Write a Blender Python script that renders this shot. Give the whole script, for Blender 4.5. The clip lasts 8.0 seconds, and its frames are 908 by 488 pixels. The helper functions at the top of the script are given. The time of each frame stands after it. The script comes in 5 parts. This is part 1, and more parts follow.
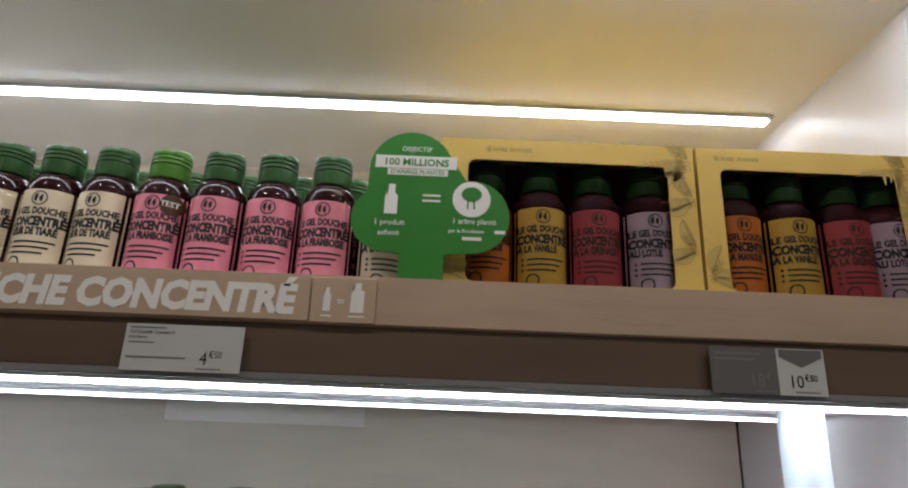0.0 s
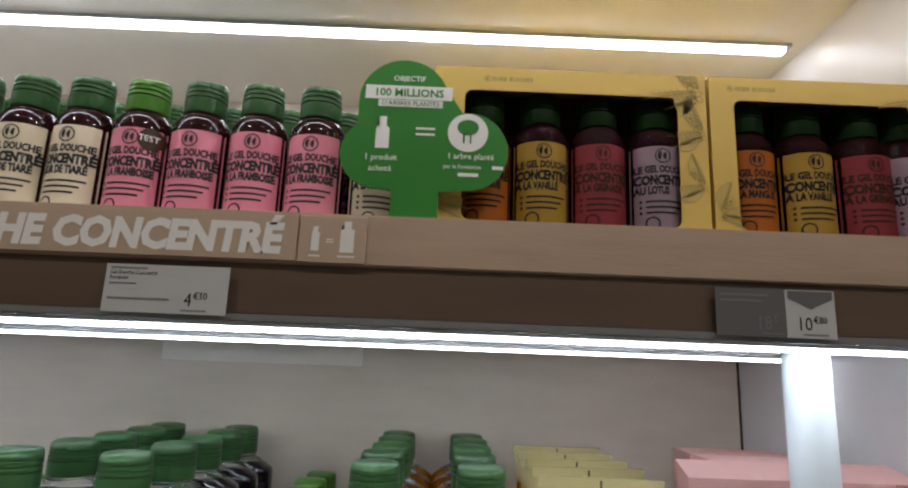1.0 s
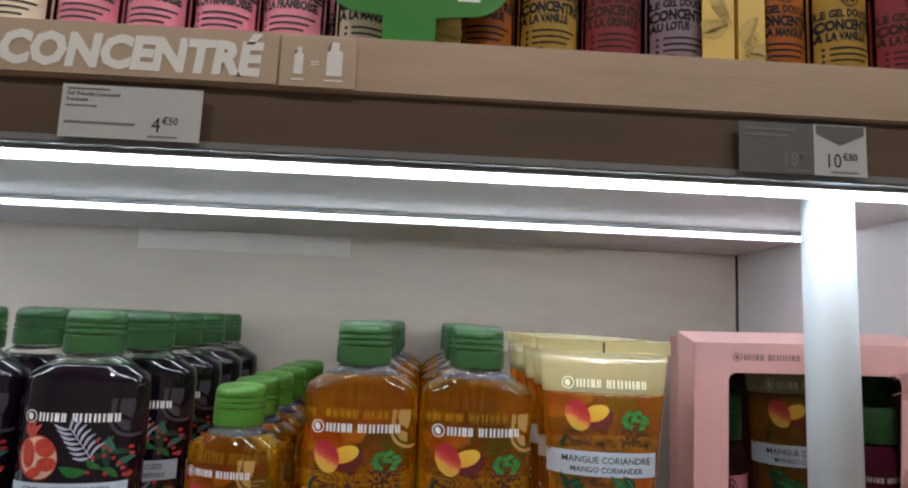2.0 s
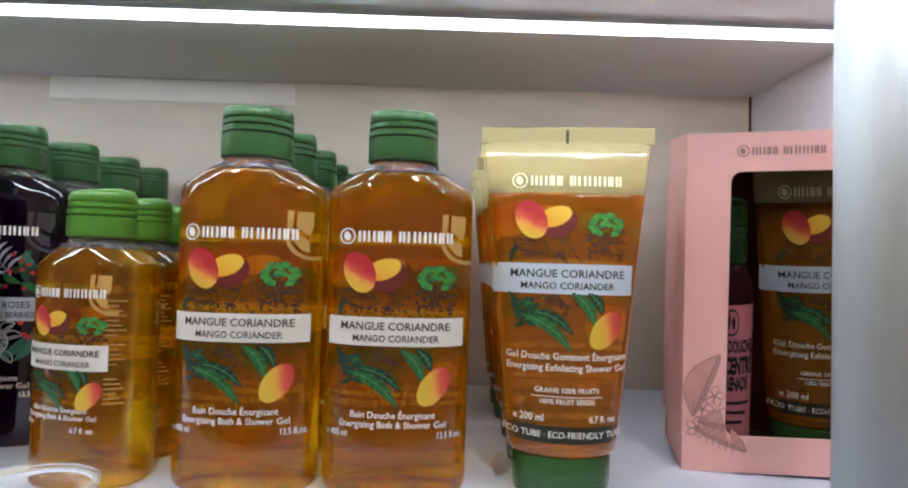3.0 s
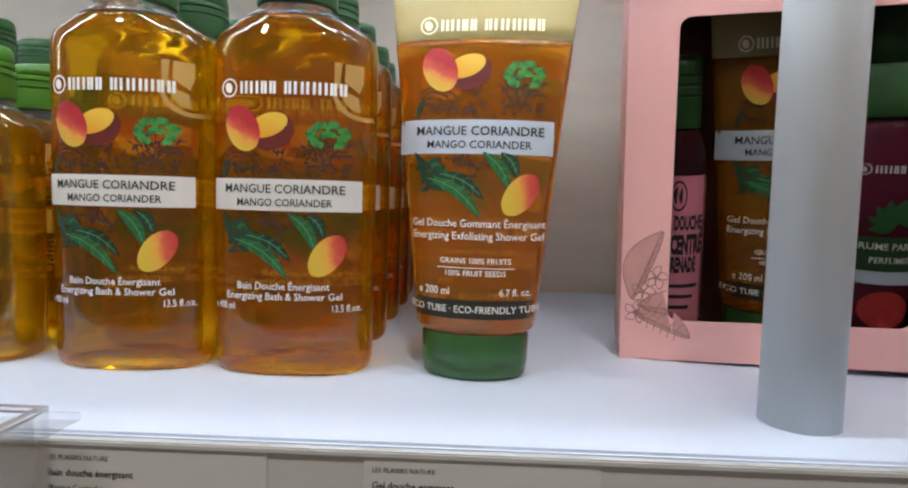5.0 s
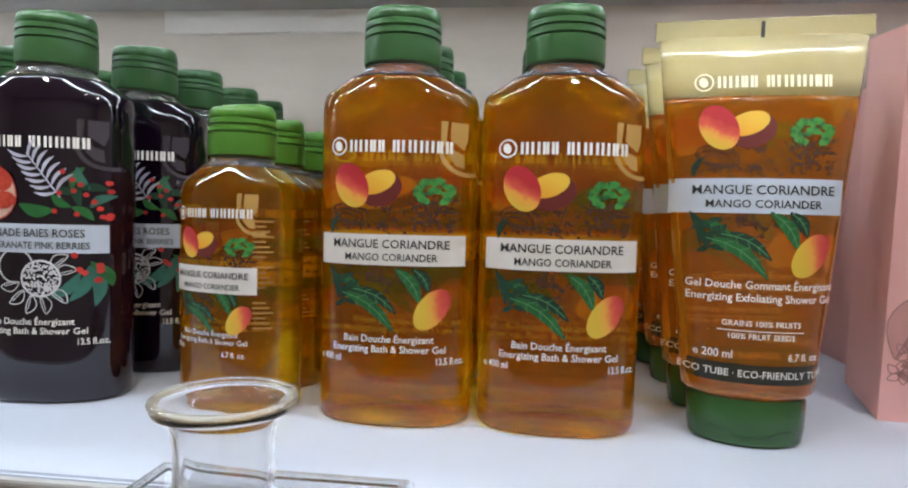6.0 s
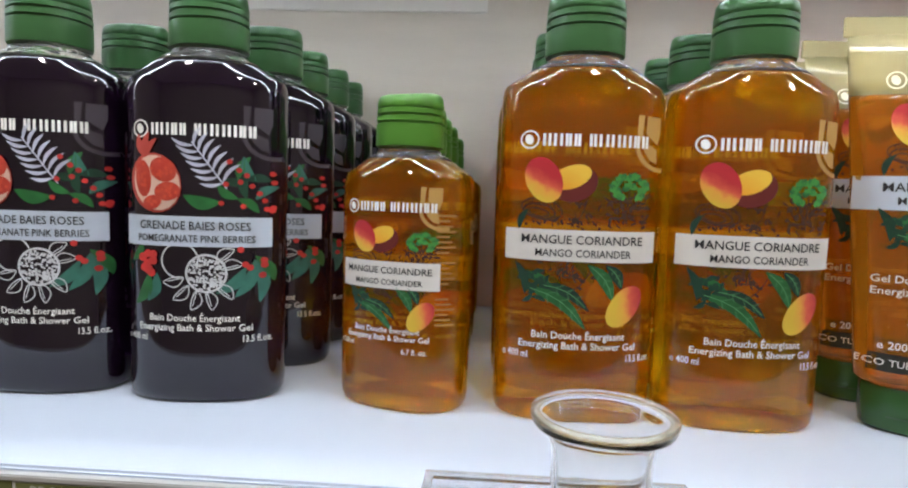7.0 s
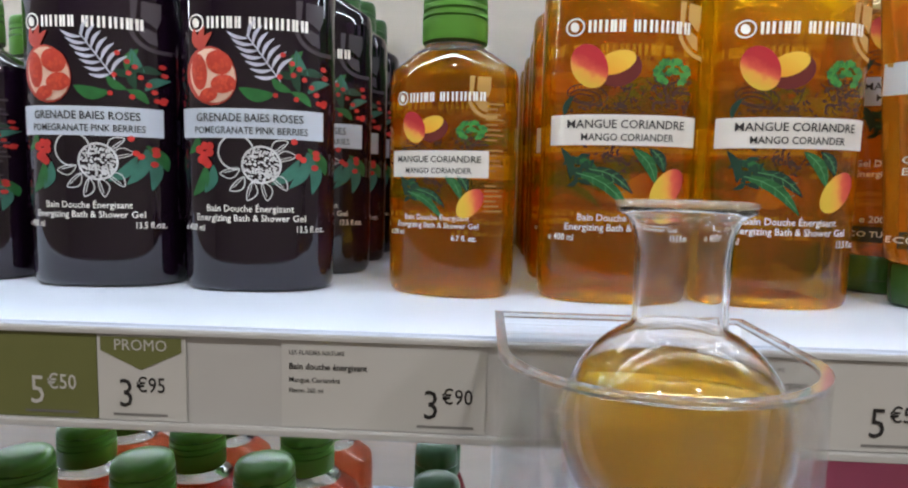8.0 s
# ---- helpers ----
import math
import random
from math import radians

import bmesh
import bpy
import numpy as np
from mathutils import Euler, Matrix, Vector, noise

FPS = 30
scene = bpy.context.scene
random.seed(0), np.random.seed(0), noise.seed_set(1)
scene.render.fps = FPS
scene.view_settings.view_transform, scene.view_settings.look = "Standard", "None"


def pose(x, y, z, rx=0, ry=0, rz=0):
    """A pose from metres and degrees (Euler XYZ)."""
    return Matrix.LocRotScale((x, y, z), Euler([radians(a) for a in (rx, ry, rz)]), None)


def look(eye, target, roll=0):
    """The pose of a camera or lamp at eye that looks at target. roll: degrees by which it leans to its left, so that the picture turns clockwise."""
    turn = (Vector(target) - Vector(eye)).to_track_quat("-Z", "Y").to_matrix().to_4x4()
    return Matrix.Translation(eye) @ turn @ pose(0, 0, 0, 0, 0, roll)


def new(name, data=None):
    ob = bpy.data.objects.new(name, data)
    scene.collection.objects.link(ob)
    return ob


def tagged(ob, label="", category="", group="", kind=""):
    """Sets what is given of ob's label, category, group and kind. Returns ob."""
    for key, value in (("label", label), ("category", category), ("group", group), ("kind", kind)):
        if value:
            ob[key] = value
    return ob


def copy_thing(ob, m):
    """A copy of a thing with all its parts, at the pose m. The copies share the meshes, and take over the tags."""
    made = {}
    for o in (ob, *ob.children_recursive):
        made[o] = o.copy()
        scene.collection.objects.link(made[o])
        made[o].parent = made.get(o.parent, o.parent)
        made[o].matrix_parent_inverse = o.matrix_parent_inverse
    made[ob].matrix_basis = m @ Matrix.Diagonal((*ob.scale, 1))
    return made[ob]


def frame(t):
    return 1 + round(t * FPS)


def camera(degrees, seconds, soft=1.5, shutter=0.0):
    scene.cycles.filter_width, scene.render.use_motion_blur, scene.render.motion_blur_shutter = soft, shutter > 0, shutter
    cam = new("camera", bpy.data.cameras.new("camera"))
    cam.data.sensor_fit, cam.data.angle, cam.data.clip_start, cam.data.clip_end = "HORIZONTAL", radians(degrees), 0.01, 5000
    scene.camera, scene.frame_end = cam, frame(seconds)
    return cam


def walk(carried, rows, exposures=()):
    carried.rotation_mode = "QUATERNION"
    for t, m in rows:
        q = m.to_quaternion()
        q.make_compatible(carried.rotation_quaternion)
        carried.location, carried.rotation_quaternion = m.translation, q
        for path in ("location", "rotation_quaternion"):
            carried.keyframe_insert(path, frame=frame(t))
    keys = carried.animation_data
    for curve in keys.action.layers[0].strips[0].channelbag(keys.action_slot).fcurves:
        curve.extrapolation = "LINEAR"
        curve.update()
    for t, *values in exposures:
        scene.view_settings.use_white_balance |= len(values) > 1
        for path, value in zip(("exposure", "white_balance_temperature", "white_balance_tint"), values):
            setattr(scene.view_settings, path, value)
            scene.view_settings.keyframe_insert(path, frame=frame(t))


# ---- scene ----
cam = camera(73.2, 8.0, soft=2.1)
PATH = [
    (0, (-0.04, -0.466, 1.466), (-0.025, 1.438, 2.076), 2.2),
    (0.2, (-0.030, -0.456, 1.467), (-0.022, 1.481, 1.974), 2.4),
    (0.5, (-0.027, -0.444, 1.468), (0.002, 1.503, 1.929), 2.4),
    (0.8, (-0.029, -0.442, 1.469), (0.002, 1.510, 1.908), 2.2),
    (1, (-0.034, -0.444, 1.471), (-0.021, 1.511, 1.89), 2.2),
    (1.2, (-0.04, -0.449, 1.474), (-0.045, 1.509, 1.879), 2.9),
    (2.3, (-0.038, -0.367, 1.363), (0.046, 1.62, 1.582), 2.3),
    (2.5, (-0.03, -0.35, 1.339), (0.046, 1.636, 1.562), 2.2),
    (2.7, (-0.013, -0.327, 1.331), (0.06, 1.663, 1.515), 1.6),
    (3, (0.024, -0.286, 1.316), (0.049, 1.713, 1.381), 1.6),
    (3.2, (0.046, -0.266, 1.31), (0.037, 1.734, 1.358), 1.8),
    (3.5, (0.074, -0.248, 1.302), (0.051, 1.751, 1.332), 1.6),
    (3.7, (0.09, -0.239, 1.3), (0.043, 1.761, 1.326), 1.7),
    (4, (0.101, -0.232, 1.302), (0.045, 1.767, 1.279), 1.4),
    (4.2, (0.114, -0.234, 1.301), (0.066, 1.765, 1.276), 1.6),
    (5.3, (0.064, -0.252, 1.275), (-0.018, 1.739, 1.095), 1.5),
    (5.5, (0.043, -0.249, 1.282), (-0.089, 1.737, 1.084), 1.5),
    (5.7, (0.021, -0.249, 1.293), (-0.132, 1.73, 1.052), 1.5),
    (5.9, (-0.012, -0.255, 1.285), (-0.142, 1.739, 1.197), 1.4),
    (6, (-0.022, -0.253, 1.296), (-0.237, 1.733, 1.207), 1.5),
    (6.2, (-0.054, -0.256, 1.314), (-0.272, 1.718, 1.076), 0.8),
    (6.5, (-0.083, -0.256, 1.301), (-0.256, 1.723, 1.069), 1.8),
    (6.7, (-0.103, -0.257, 1.307), (-0.261, 1.722, 1.069), 2.0),
    (7, (-0.131, -0.256, 1.302), (-0.243, 1.734, 1.139), 1.9),
    (7.3, (-0.146, -0.257, 1.301), (-0.251, 1.734, 1.146), 2.1),
    (7.5, (-0.154, -0.261, 1.292), (-0.275, 1.732, 1.176), 1.9),
    (7.7, (-0.157, -0.262, 1.288), (-0.278, 1.724, 1.083), 1.3),
    (7.9, (-0.161, -0.268, 1.266), (-0.236, 1.722, 1.072), 1.4),
    (8, (-0.155, -0.273, 1.25), (-0.256, 1.715, 1.056), 1.3),
]

walk(cam, [(t, look(eye, target, roll)) for t, eye, target, roll in PATH], exposures=[(0, -0.05), (1.2, -0.06), (2.3, 0.5), (3.0, 0.8), (4.0, 1.10), (5.5, 0.70), (6.5, 0.80), (7.2, 0.84), (8.0, 0.98)])

# ---- light and exposure ----
scene.view_settings.exposure = 0.0
world = bpy.data.worlds.new("shop_air")
scene.world = world
world.use_nodes = True
world.node_tree.nodes["Background"].inputs[0].default_value = (0.8, 0.85, 0.9, 1)
world.node_tree.nodes["Background"].inputs[1].default_value = 0.05
LED_POWER = 13.0
SHOP_POWER = 5.4


def area_lamp(name, x, y, z, size, power, colour):
    data = bpy.data.lights.new(name, "AREA")
    data.shape, data.size, data.energy, data.color = "DISK", size, power, colour
    ob = new(name, data)
    ob.matrix_world = pose(x, y, z)
    return ob


# shop downlights in the ceiling behind the camera
for lx, ly in ((-0.9, -1.1), (0.25, -1.1), (1.2, -1.2)):
    area_lamp("downlight_lamp", lx, ly, 2.66, 0.12, SHOP_POWER, (1.0, 0.94, 0.90))


# ---- materials ----
def mat(name, colour, rough=0.5, metal=0.0, trans=0.0, ior=1.45, vary=0.0, scale=40.0, bump=0.0, bump_scale=200.0,
        emit=0.0, coat=0.0, alpha=1.0, stretch=(1, 1, 1), dark=None, rough_vary=0.0):
    m = bpy.data.materials.new(name)
    m.use_nodes = True
    nt = m.node_tree
    b = nt.nodes["Principled BSDF"]
    rgb = (*colour, 1)
    b.inputs["Base Color"].default_value = rgb
    b.inputs["Roughness"].default_value = rough
    b.inputs["Metallic"].default_value = metal
    b.inputs["Transmission Weight"].default_value = trans
    b.inputs["IOR"].default_value = ior
    b.inputs["Coat Weight"].default_value = coat
    b.inputs["Alpha"].default_value = alpha
    if emit:
        b.inputs["Emission Color"].default_value = rgb
        b.inputs["Emission Strength"].default_value = emit
    if vary or bump or rough_vary:
        tc = nt.nodes.new("ShaderNodeTexCoord")
        mp = nt.nodes.new("ShaderNodeMapping")
        mp.inputs["Scale"].default_value = stretch
        nt.links.new(tc.outputs["Object"], mp.inputs["Vector"])
    if vary:
        n1 = nt.nodes.new("ShaderNodeTexNoise")
        n1.inputs["Scale"].default_value, n1.inputs["Detail"].default_value = scale, 8
        n2 = nt.nodes.new("ShaderNodeTexNoise")
        n2.inputs["Scale"].default_value, n2.inputs["Detail"].default_value = scale * 0.13, 3
        add = nt.nodes.new("ShaderNodeMath")
        add.operation = "MULTIPLY_ADD"
        add.inputs[1].default_value, add.inputs[2].default_value = 0.5, 0.0
        mix2 = nt.nodes.new("ShaderNodeMath")
        mix2.operation = "MULTIPLY_ADD"
        mix2.inputs[1].default_value = 0.5
        ramp = nt.nodes.new("ShaderNodeMapRange")
        ramp.inputs["From Min"].default_value, ramp.inputs["From Max"].default_value = 0.32, 0.68
        mix = nt.nodes.new("ShaderNodeMix")
        mix.data_type = "RGBA"
        d = dark or tuple(c * (1 - vary) for c in colour)
        mix.inputs[6].default_value, mix.inputs[7].default_value = (*d, 1), rgb
        for n in (n1, n2):
            nt.links.new(mp.outputs[0], n.inputs["Vector"])
        nt.links.new(n1.outputs[0], add.inputs[0])
        nt.links.new(n2.outputs[0], mix2.inputs[0])
        nt.links.new(add.outputs[0], mix2.inputs[2])
        nt.links.new(mix2.outputs[0], ramp.inputs["Value"])
        nt.links.new(ramp.outputs[0], mix.inputs[0])
        nt.links.new(mix.outputs[2], b.inputs["Base Color"])
    if rough_vary:
        n4 = nt.nodes.new("ShaderNodeTexNoise")
        n4.inputs["Scale"].default_value, n4.inputs["Detail"].default_value = 60, 4
        r4 = nt.nodes.new("ShaderNodeMapRange")
        r4.inputs["From Min"].default_value, r4.inputs["From Max"].default_value = 0.35, 0.65
        r4.inputs["To Min"].default_value, r4.inputs["To Max"].default_value = max(0.0, rough - rough_vary), rough + rough_vary
        nt.links.new(mp.outputs[0], n4.inputs["Vector"])
        nt.links.new(n4.outputs[0], r4.inputs["Value"])
        nt.links.new(r4.outputs[0], b.inputs["Roughness"])
    if bump:
        n3 = nt.nodes.new("ShaderNodeTexNoise")
        n3.inputs["Scale"].default_value, n3.inputs["Detail"].default_value = bump_scale, 4
        bp = nt.nodes.new("ShaderNodeBump")
        bp.inputs["Strength"].default_value, bp.inputs["Distance"].default_value = bump, 0.002
        nt.links.new(mp.outputs[0], n3.inputs["Vector"])
        nt.links.new(n3.outputs[0], bp.inputs["Height"])
        nt.links.new(bp.outputs[0], b.inputs["Normal"])
    return m


def liquid(name, colour, trans, rough=0.04, clear=0.5, tint=None, ior=1.42, coat=0.6, vary=0.10):
    """Tinted gel in a clear shell: mostly refracting, part let straight through."""
    m = mat(name, colour, rough, trans=trans, ior=ior, coat=coat, vary=vary, scale=25, stretch=(0.3, 0.3, 1.5))
    nt = m.node_tree
    out = nt.nodes["Material Output"]
    tr = nt.nodes.new("ShaderNodeBsdfTransparent")
    tr.inputs["Color"].default_value = (*(tint or tuple(c ** 0.5 for c in colour)), 1)
    mix = nt.nodes.new("ShaderNodeMixShader")
    mix.inputs[0].default_value = clear
    nt.links.new(nt.nodes["Principled BSDF"].outputs[0], mix.inputs[1])
    nt.links.new(tr.outputs[0], mix.inputs[2])
    nt.links.new(mix.outputs[0], out.inputs["Surface"])
    return m


M = {
    "veneer": mat("pale_veneer", (0.70, 0.60, 0.50), 0.42, vary=0.17, scale=9, stretch=(1, 1, 5), bump=0.05, rough_vary=0.06),
    "white_panel": mat("white_laminate", (0.72, 0.70, 0.71), 0.34, vary=0.05, scale=30, bump=0.03, bump_scale=500),
    "shelf_white": mat("shelf_white", (0.62, 0.69, 0.81), 0.36, vary=0.015, scale=9, bump=0.01, bump_scale=700),
    "shelf_under": mat("shelf_underside", (0.60, 0.585, 0.575), 0.38, vary=0.05, scale=20),
    "cabinet_top": mat("cabinet_top_laminate", (0.80, 0.77, 0.70), 0.40, vary=0.05, scale=20),
    "lip_wood": mat("lip_wood", (0.58, 0.43, 0.31), 0.45, vary=0.28, scale=22, stretch=(0.5, 3, 3), bump=0.08),
    "lip_dark": mat("lip_dark", (0.155, 0.105, 0.075), 0.28, vary=0.3, scale=16, stretch=(0.4, 3, 3), coat=0.3),
    "metal": mat("brushed_metal", (0.55, 0.56, 0.58), 0.28, metal=0.9, vary=0.1, scale=60, stretch=(0.1, 4, 4)),
    "led": mat("led_glow", (0.80, 0.90, 1.0), 0.5, emit=LED_POWER * 1.70),
    "led_rear": mat("led_rear_glow", (0.80, 0.90, 1.0), 0.5, emit=LED_POWER * 0.93),
    "led_top": mat("led_top_glow", (0.88, 0.93, 1.0), 0.5, emit=LED_POWER * 1.9),
    "lamp": mat("downlight_glow", (1.0, 0.94, 0.86), 0.5, emit=12),
    "post": mat("post_white", (0.50, 0.54, 0.56), 0.4, vary=0.04, scale=30, bump=0.03),
    "room_wall": mat("room_wall_paint", (0.60, 0.57, 0.53), 0.8, vary=0.06, scale=6, bump=0.1),
    "room_floor": mat("room_floor_wood", (0.50, 0.42, 0.34), 0.45, vary=0.3, scale=10, stretch=(0.4, 3, 1)),
    "room_ceiling": mat("room_ceiling_paint", (0.78, 0.77, 0.75), 0.85, vary=0.04, scale=8),
    "patch": mat("cream_glow_patch", (0.80, 0.73, 0.66), 0.4, vary=0.05, scale=30),
    "cap": mat("green_cap", (0.043, 0.124, 0.039), 0.33, vary=0.12, scale=60, bump=0.03, bump_scale=800),
    "cap_light": mat("light_green_cap", (0.085, 0.24, 0.03), 0.33, vary=0.12, scale=60, bump=0.03, bump_scale=800),
    "cap_tube": mat("tube_cap_green", (0.030, 0.100, 0.024), 0.26, vary=0.12, scale=60, coat=0.3),
    "foot_dark": mat("foot_band_dark", (0.022, 0.022, 0.012), 0.35, vary=0.2, scale=60),
    "ink_milky": mat("milky_ink", (0.90, 0.86, 0.66), 0.4),
    "cap_deep": mat("deep_green_cap", (0.02, 0.07, 0.02), 0.3, vary=0.15, scale=60),
    "amber": liquid("amber_gel", (1.0, 0.575, 0.010), 0.945, 0.012, 0.28, tint=(1.0, 0.66, 0.045), ior=1.38, coat=0.8, vary=0.10),
    "tube_amber": mat("tube_amber_gel", (0.92, 0.37, 0.028), 0.12, trans=0.84, ior=1.34, vary=0.16, scale=110, coat=0.6),
    "tube_clear": mat("tube_frosted_top", (0.92, 0.82, 0.46), 0.20, trans=0.62, ior=1.30, coat=1.0, vary=0.06, scale=30),
    "dark_gel": mat("dark_berry_gel", (0.014, 0.005, 0.018), 0.05, trans=0.5, ior=1.5, coat=0.5, vary=0.3, scale=20),
    "conc_gel": mat("dark_plum_gel", (0.035, 0.008, 0.010), 0.06, trans=0.3, ior=1.4),
    "orange_gel": liquid("orange_gel", (0.72, 0.15, 0.05), 0.75),
    "red_gel": liquid("red_gel", (0.45, 0.02, 0.04), 0.7),
    "mist": mat("mist_plum", (0.17, 0.02, 0.05), 0.12, trans=0.3, vary=0.3, scale=30),
    "clear": mat("clear_neck", (0.93, 0.95, 0.90), 0.04, trans=0.95, ior=1.3),
    "acrylic": liquid("clear_acrylic", (0.985, 0.99, 0.995), 0.99, 0.015, 0.72, ior=1.30, coat=0.8, vary=0),
    "acrylic_edge": mat("acrylic_cut_edge", (0.90, 0.93, 0.95), 0.06, trans=0.90, ior=1.25, coat=1.0),
    "glass": mat("flask_glass", (0.99, 0.99, 0.985), 0.008, trans=0.997, ior=1.14, coat=0.8),
    "glass_lip": liquid("flask_lip_glass", (0.97, 0.94, 0.84), 0.85, 0.03, 0.45, tint=(0.98, 0.94, 0.80), ior=1.15, coat=1.0, vary=0),
    "oil": liquid("yellow_oil", (0.92, 0.52, 0.006), 0.55, clear=0.10, vary=0.04),
    # Film tinted grey so that the boxed contents look dim, as in shade.
    "film": mat("shading_window_film", (0.47, 0.45, 0.43), 0.03, trans=1.0, ior=1.02, coat=0.0),
    "paper": mat("tag_paper", (0.55, 0.56, 0.55), 0.55, vary=0.04, scale=50),
    # Darkened for shade on the rail's tag and flag; also prints olive tags.
    "paper_grey": mat("tag_shade_print_grey", (0.14, 0.14, 0.14), 0.4, vary=0.06, scale=50),
    "olive": mat("tag_olive", (0.15, 0.165, 0.055), 0.5, vary=0.1, scale=40),
    "channel": mat("price_channel", (0.50, 0.51, 0.51), 0.28, vary=0.05, scale=30, coat=0.3),
    "ink": mat("black_ink", (0.02, 0.02, 0.022), 0.5),
    "ink_grey": mat("grey_ink", (0.20, 0.20, 0.20), 0.5),
    "ink_brown": mat("brown_ink", (0.075, 0.03, 0.01), 0.5, vary=0.3, scale=200),
    "ink_white": mat("white_ink", (0.85, 0.84, 0.80), 0.45),
    "ink_pale": mat("pale_ink", (0.50, 0.29, 0.08), 0.4),
    "ink_faint": mat("faint_ink", (0.42, 0.23, 0.05), 0.4),
    "ink_pale_dark": mat("pale_dark_ink", (0.055, 0.045, 0.055), 0.35),
    "band": mat("label_band", (0.72, 0.70, 0.65), 0.45, vary=0.06, scale=40),
    "band_blue": mat("label_band_cool", (0.54, 0.61, 0.70), 0.42, vary=0.1, scale=25),
    "mango_brown": mat("mango_skin", (0.17, 0.025, 0.02), 0.4, vary=0.3, scale=100),
    "leaf": mat("leaf_green", (0.028, 0.17, 0.045), 0.4, vary=0.5, scale=150),
    "leaf_dark": mat("leaf_dark", (0.012, 0.055, 0.03), 0.4, vary=0.5, scale=150),
    "leaf_bright": mat("leaf_bright", (0.07, 0.33, 0.06), 0.4, vary=0.4, scale=150),
    "leaf_vein": mat("leaf_vein", (0.10, 0.28, 0.12), 0.4),
    "leaf_teal": mat("leaf_teal", (0.05, 0.20, 0.15), 0.4, vary=0.5, scale=150),
    "berry": mat("berry_red", (0.62, 0.04, 0.035), 0.4, vary=0.4, scale=180),
    "pom_rind": mat("pomegranate_rind", (0.52, 0.07, 0.05), 0.4, vary=0.25, scale=100),
    "pom_bright": mat("pomegranate_seed_bright", (0.74, 0.10, 0.05), 0.35, vary=0.3, scale=300),
    "pom_pith": mat("pomegranate_pith", (0.80, 0.56, 0.44), 0.4, vary=0.15, scale=100),
    "pom_seed": mat("pomegranate_seed", (0.45, 0.025, 0.02), 0.4, vary=0.5, scale=320, dark=(0.60, 0.09, 0.05)),
    "fern": mat("fern_lilac", (0.55, 0.56, 0.69), 0.4, vary=0.3, scale=150),
    "sketch": mat("sketch_white", (0.66, 0.68, 0.70), 0.4, vary=0.3, scale=300),
    "pink_box": mat("pink_card", (0.83, 0.45, 0.41), 0.5, vary=0.05, scale=30, bump=0.02),
    "pink_fill": mat("pink_leaf_wash", (0.68, 0.34, 0.30), 0.5, vary=0.25, scale=60),
    "yellow_fill": mat("yellow_leaf_wash", (0.60, 0.43, 0.12), 0.5, vary=0.25, scale=60),
    "pink_art": mat("pink_card_line_art", (0.42, 0.22, 0.19), 0.5, vary=0.3, scale=160),
    "yellow_box": mat("yellow_card", (0.68, 0.46, 0.11), 0.45, vary=0.08, scale=30, bump=0.02),
    "yellow_art": mat("yellow_card_line_art", (0.38, 0.27, 0.08), 0.5, vary=0.3, scale=160),
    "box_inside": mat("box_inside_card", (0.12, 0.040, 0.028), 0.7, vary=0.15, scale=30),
    "lab_cream": mat("cream_label", (0.850, 0.730, 0.525), 0.5, vary=0.05, scale=50),
    "lab_pink": mat("pink_label", (0.850, 0.276, 0.366), 0.5, vary=0.05, scale=50),
    "lab_orange": mat("orange_label", (0.70, 0.19, 0.016), 0.5, vary=0.05, scale=50),
    "lab_yellow": mat("yellow_label", (0.70, 0.43, 0.055), 0.5, vary=0.05, scale=50),
    "lab_red": mat("rose_label", (0.42, 0.05, 0.065), 0.5, vary=0.05, scale=50),
    "lab_lilac": mat("lilac_label", (0.52, 0.38, 0.46), 0.5, vary=0.05, scale=50),
    "kraft": mat("kraft_sign", (0.56, 0.42, 0.30), 0.5, vary=0.12, scale=60),
    "tree_green": mat("sign_green", (0.03, 0.22, 0.025), 0.42, vary=0.08, scale=30),
    "pink_tube": mat("pink_plastic", (0.78, 0.16, 0.26), 0.35, vary=0.1, scale=40),
}


def blush(name, ax, az, stops):
    """A printed fruit whose colour turns across it; ax, az: how the turn runs along its width and height."""
    m = mat(name, stops[0][1], 0.4)
    nt = m.node_tree
    tc, sep, noise = (nt.nodes.new("ShaderNode" + k) for k in ("TexCoord", "SeparateXYZ", "TexNoise"))
    noise.inputs["Scale"].default_value, noise.inputs["Detail"].default_value = 260, 4
    total = None
    for out, fac in ((sep.outputs[0], ax), (sep.outputs[2], az), (noise.outputs[0], 0.22)):
        n = nt.nodes.new("ShaderNodeMath")
        n.operation = "MULTIPLY_ADD"
        n.inputs[1].default_value, n.inputs[2].default_value = fac, -0.11 if total is None else 0.0
        nt.links.new(out, n.inputs[0])
        if total is not None:
            nt.links.new(total, n.inputs[2])
        total = n.outputs[0]
    ramp = nt.nodes.new("ShaderNodeValToRGB")
    el = ramp.color_ramp.elements
    el[0].position, el[0].color = stops[0][0], (*stops[0][1], 1)
    el[1].position, el[1].color = stops[-1][0], (*stops[-1][1], 1)
    for p, c in stops[1:-1]:
        el.new(p).color = (*c, 1)
    nt.links.new(tc.outputs["Generated"], sep.inputs[0])
    nt.links.new(tc.outputs["Object"], noise.inputs["Vector"])
    nt.links.new(total, ramp.inputs[0])
    nt.links.new(ramp.outputs[0], nt.nodes["Principled BSDF"].inputs["Base Color"])
    return m


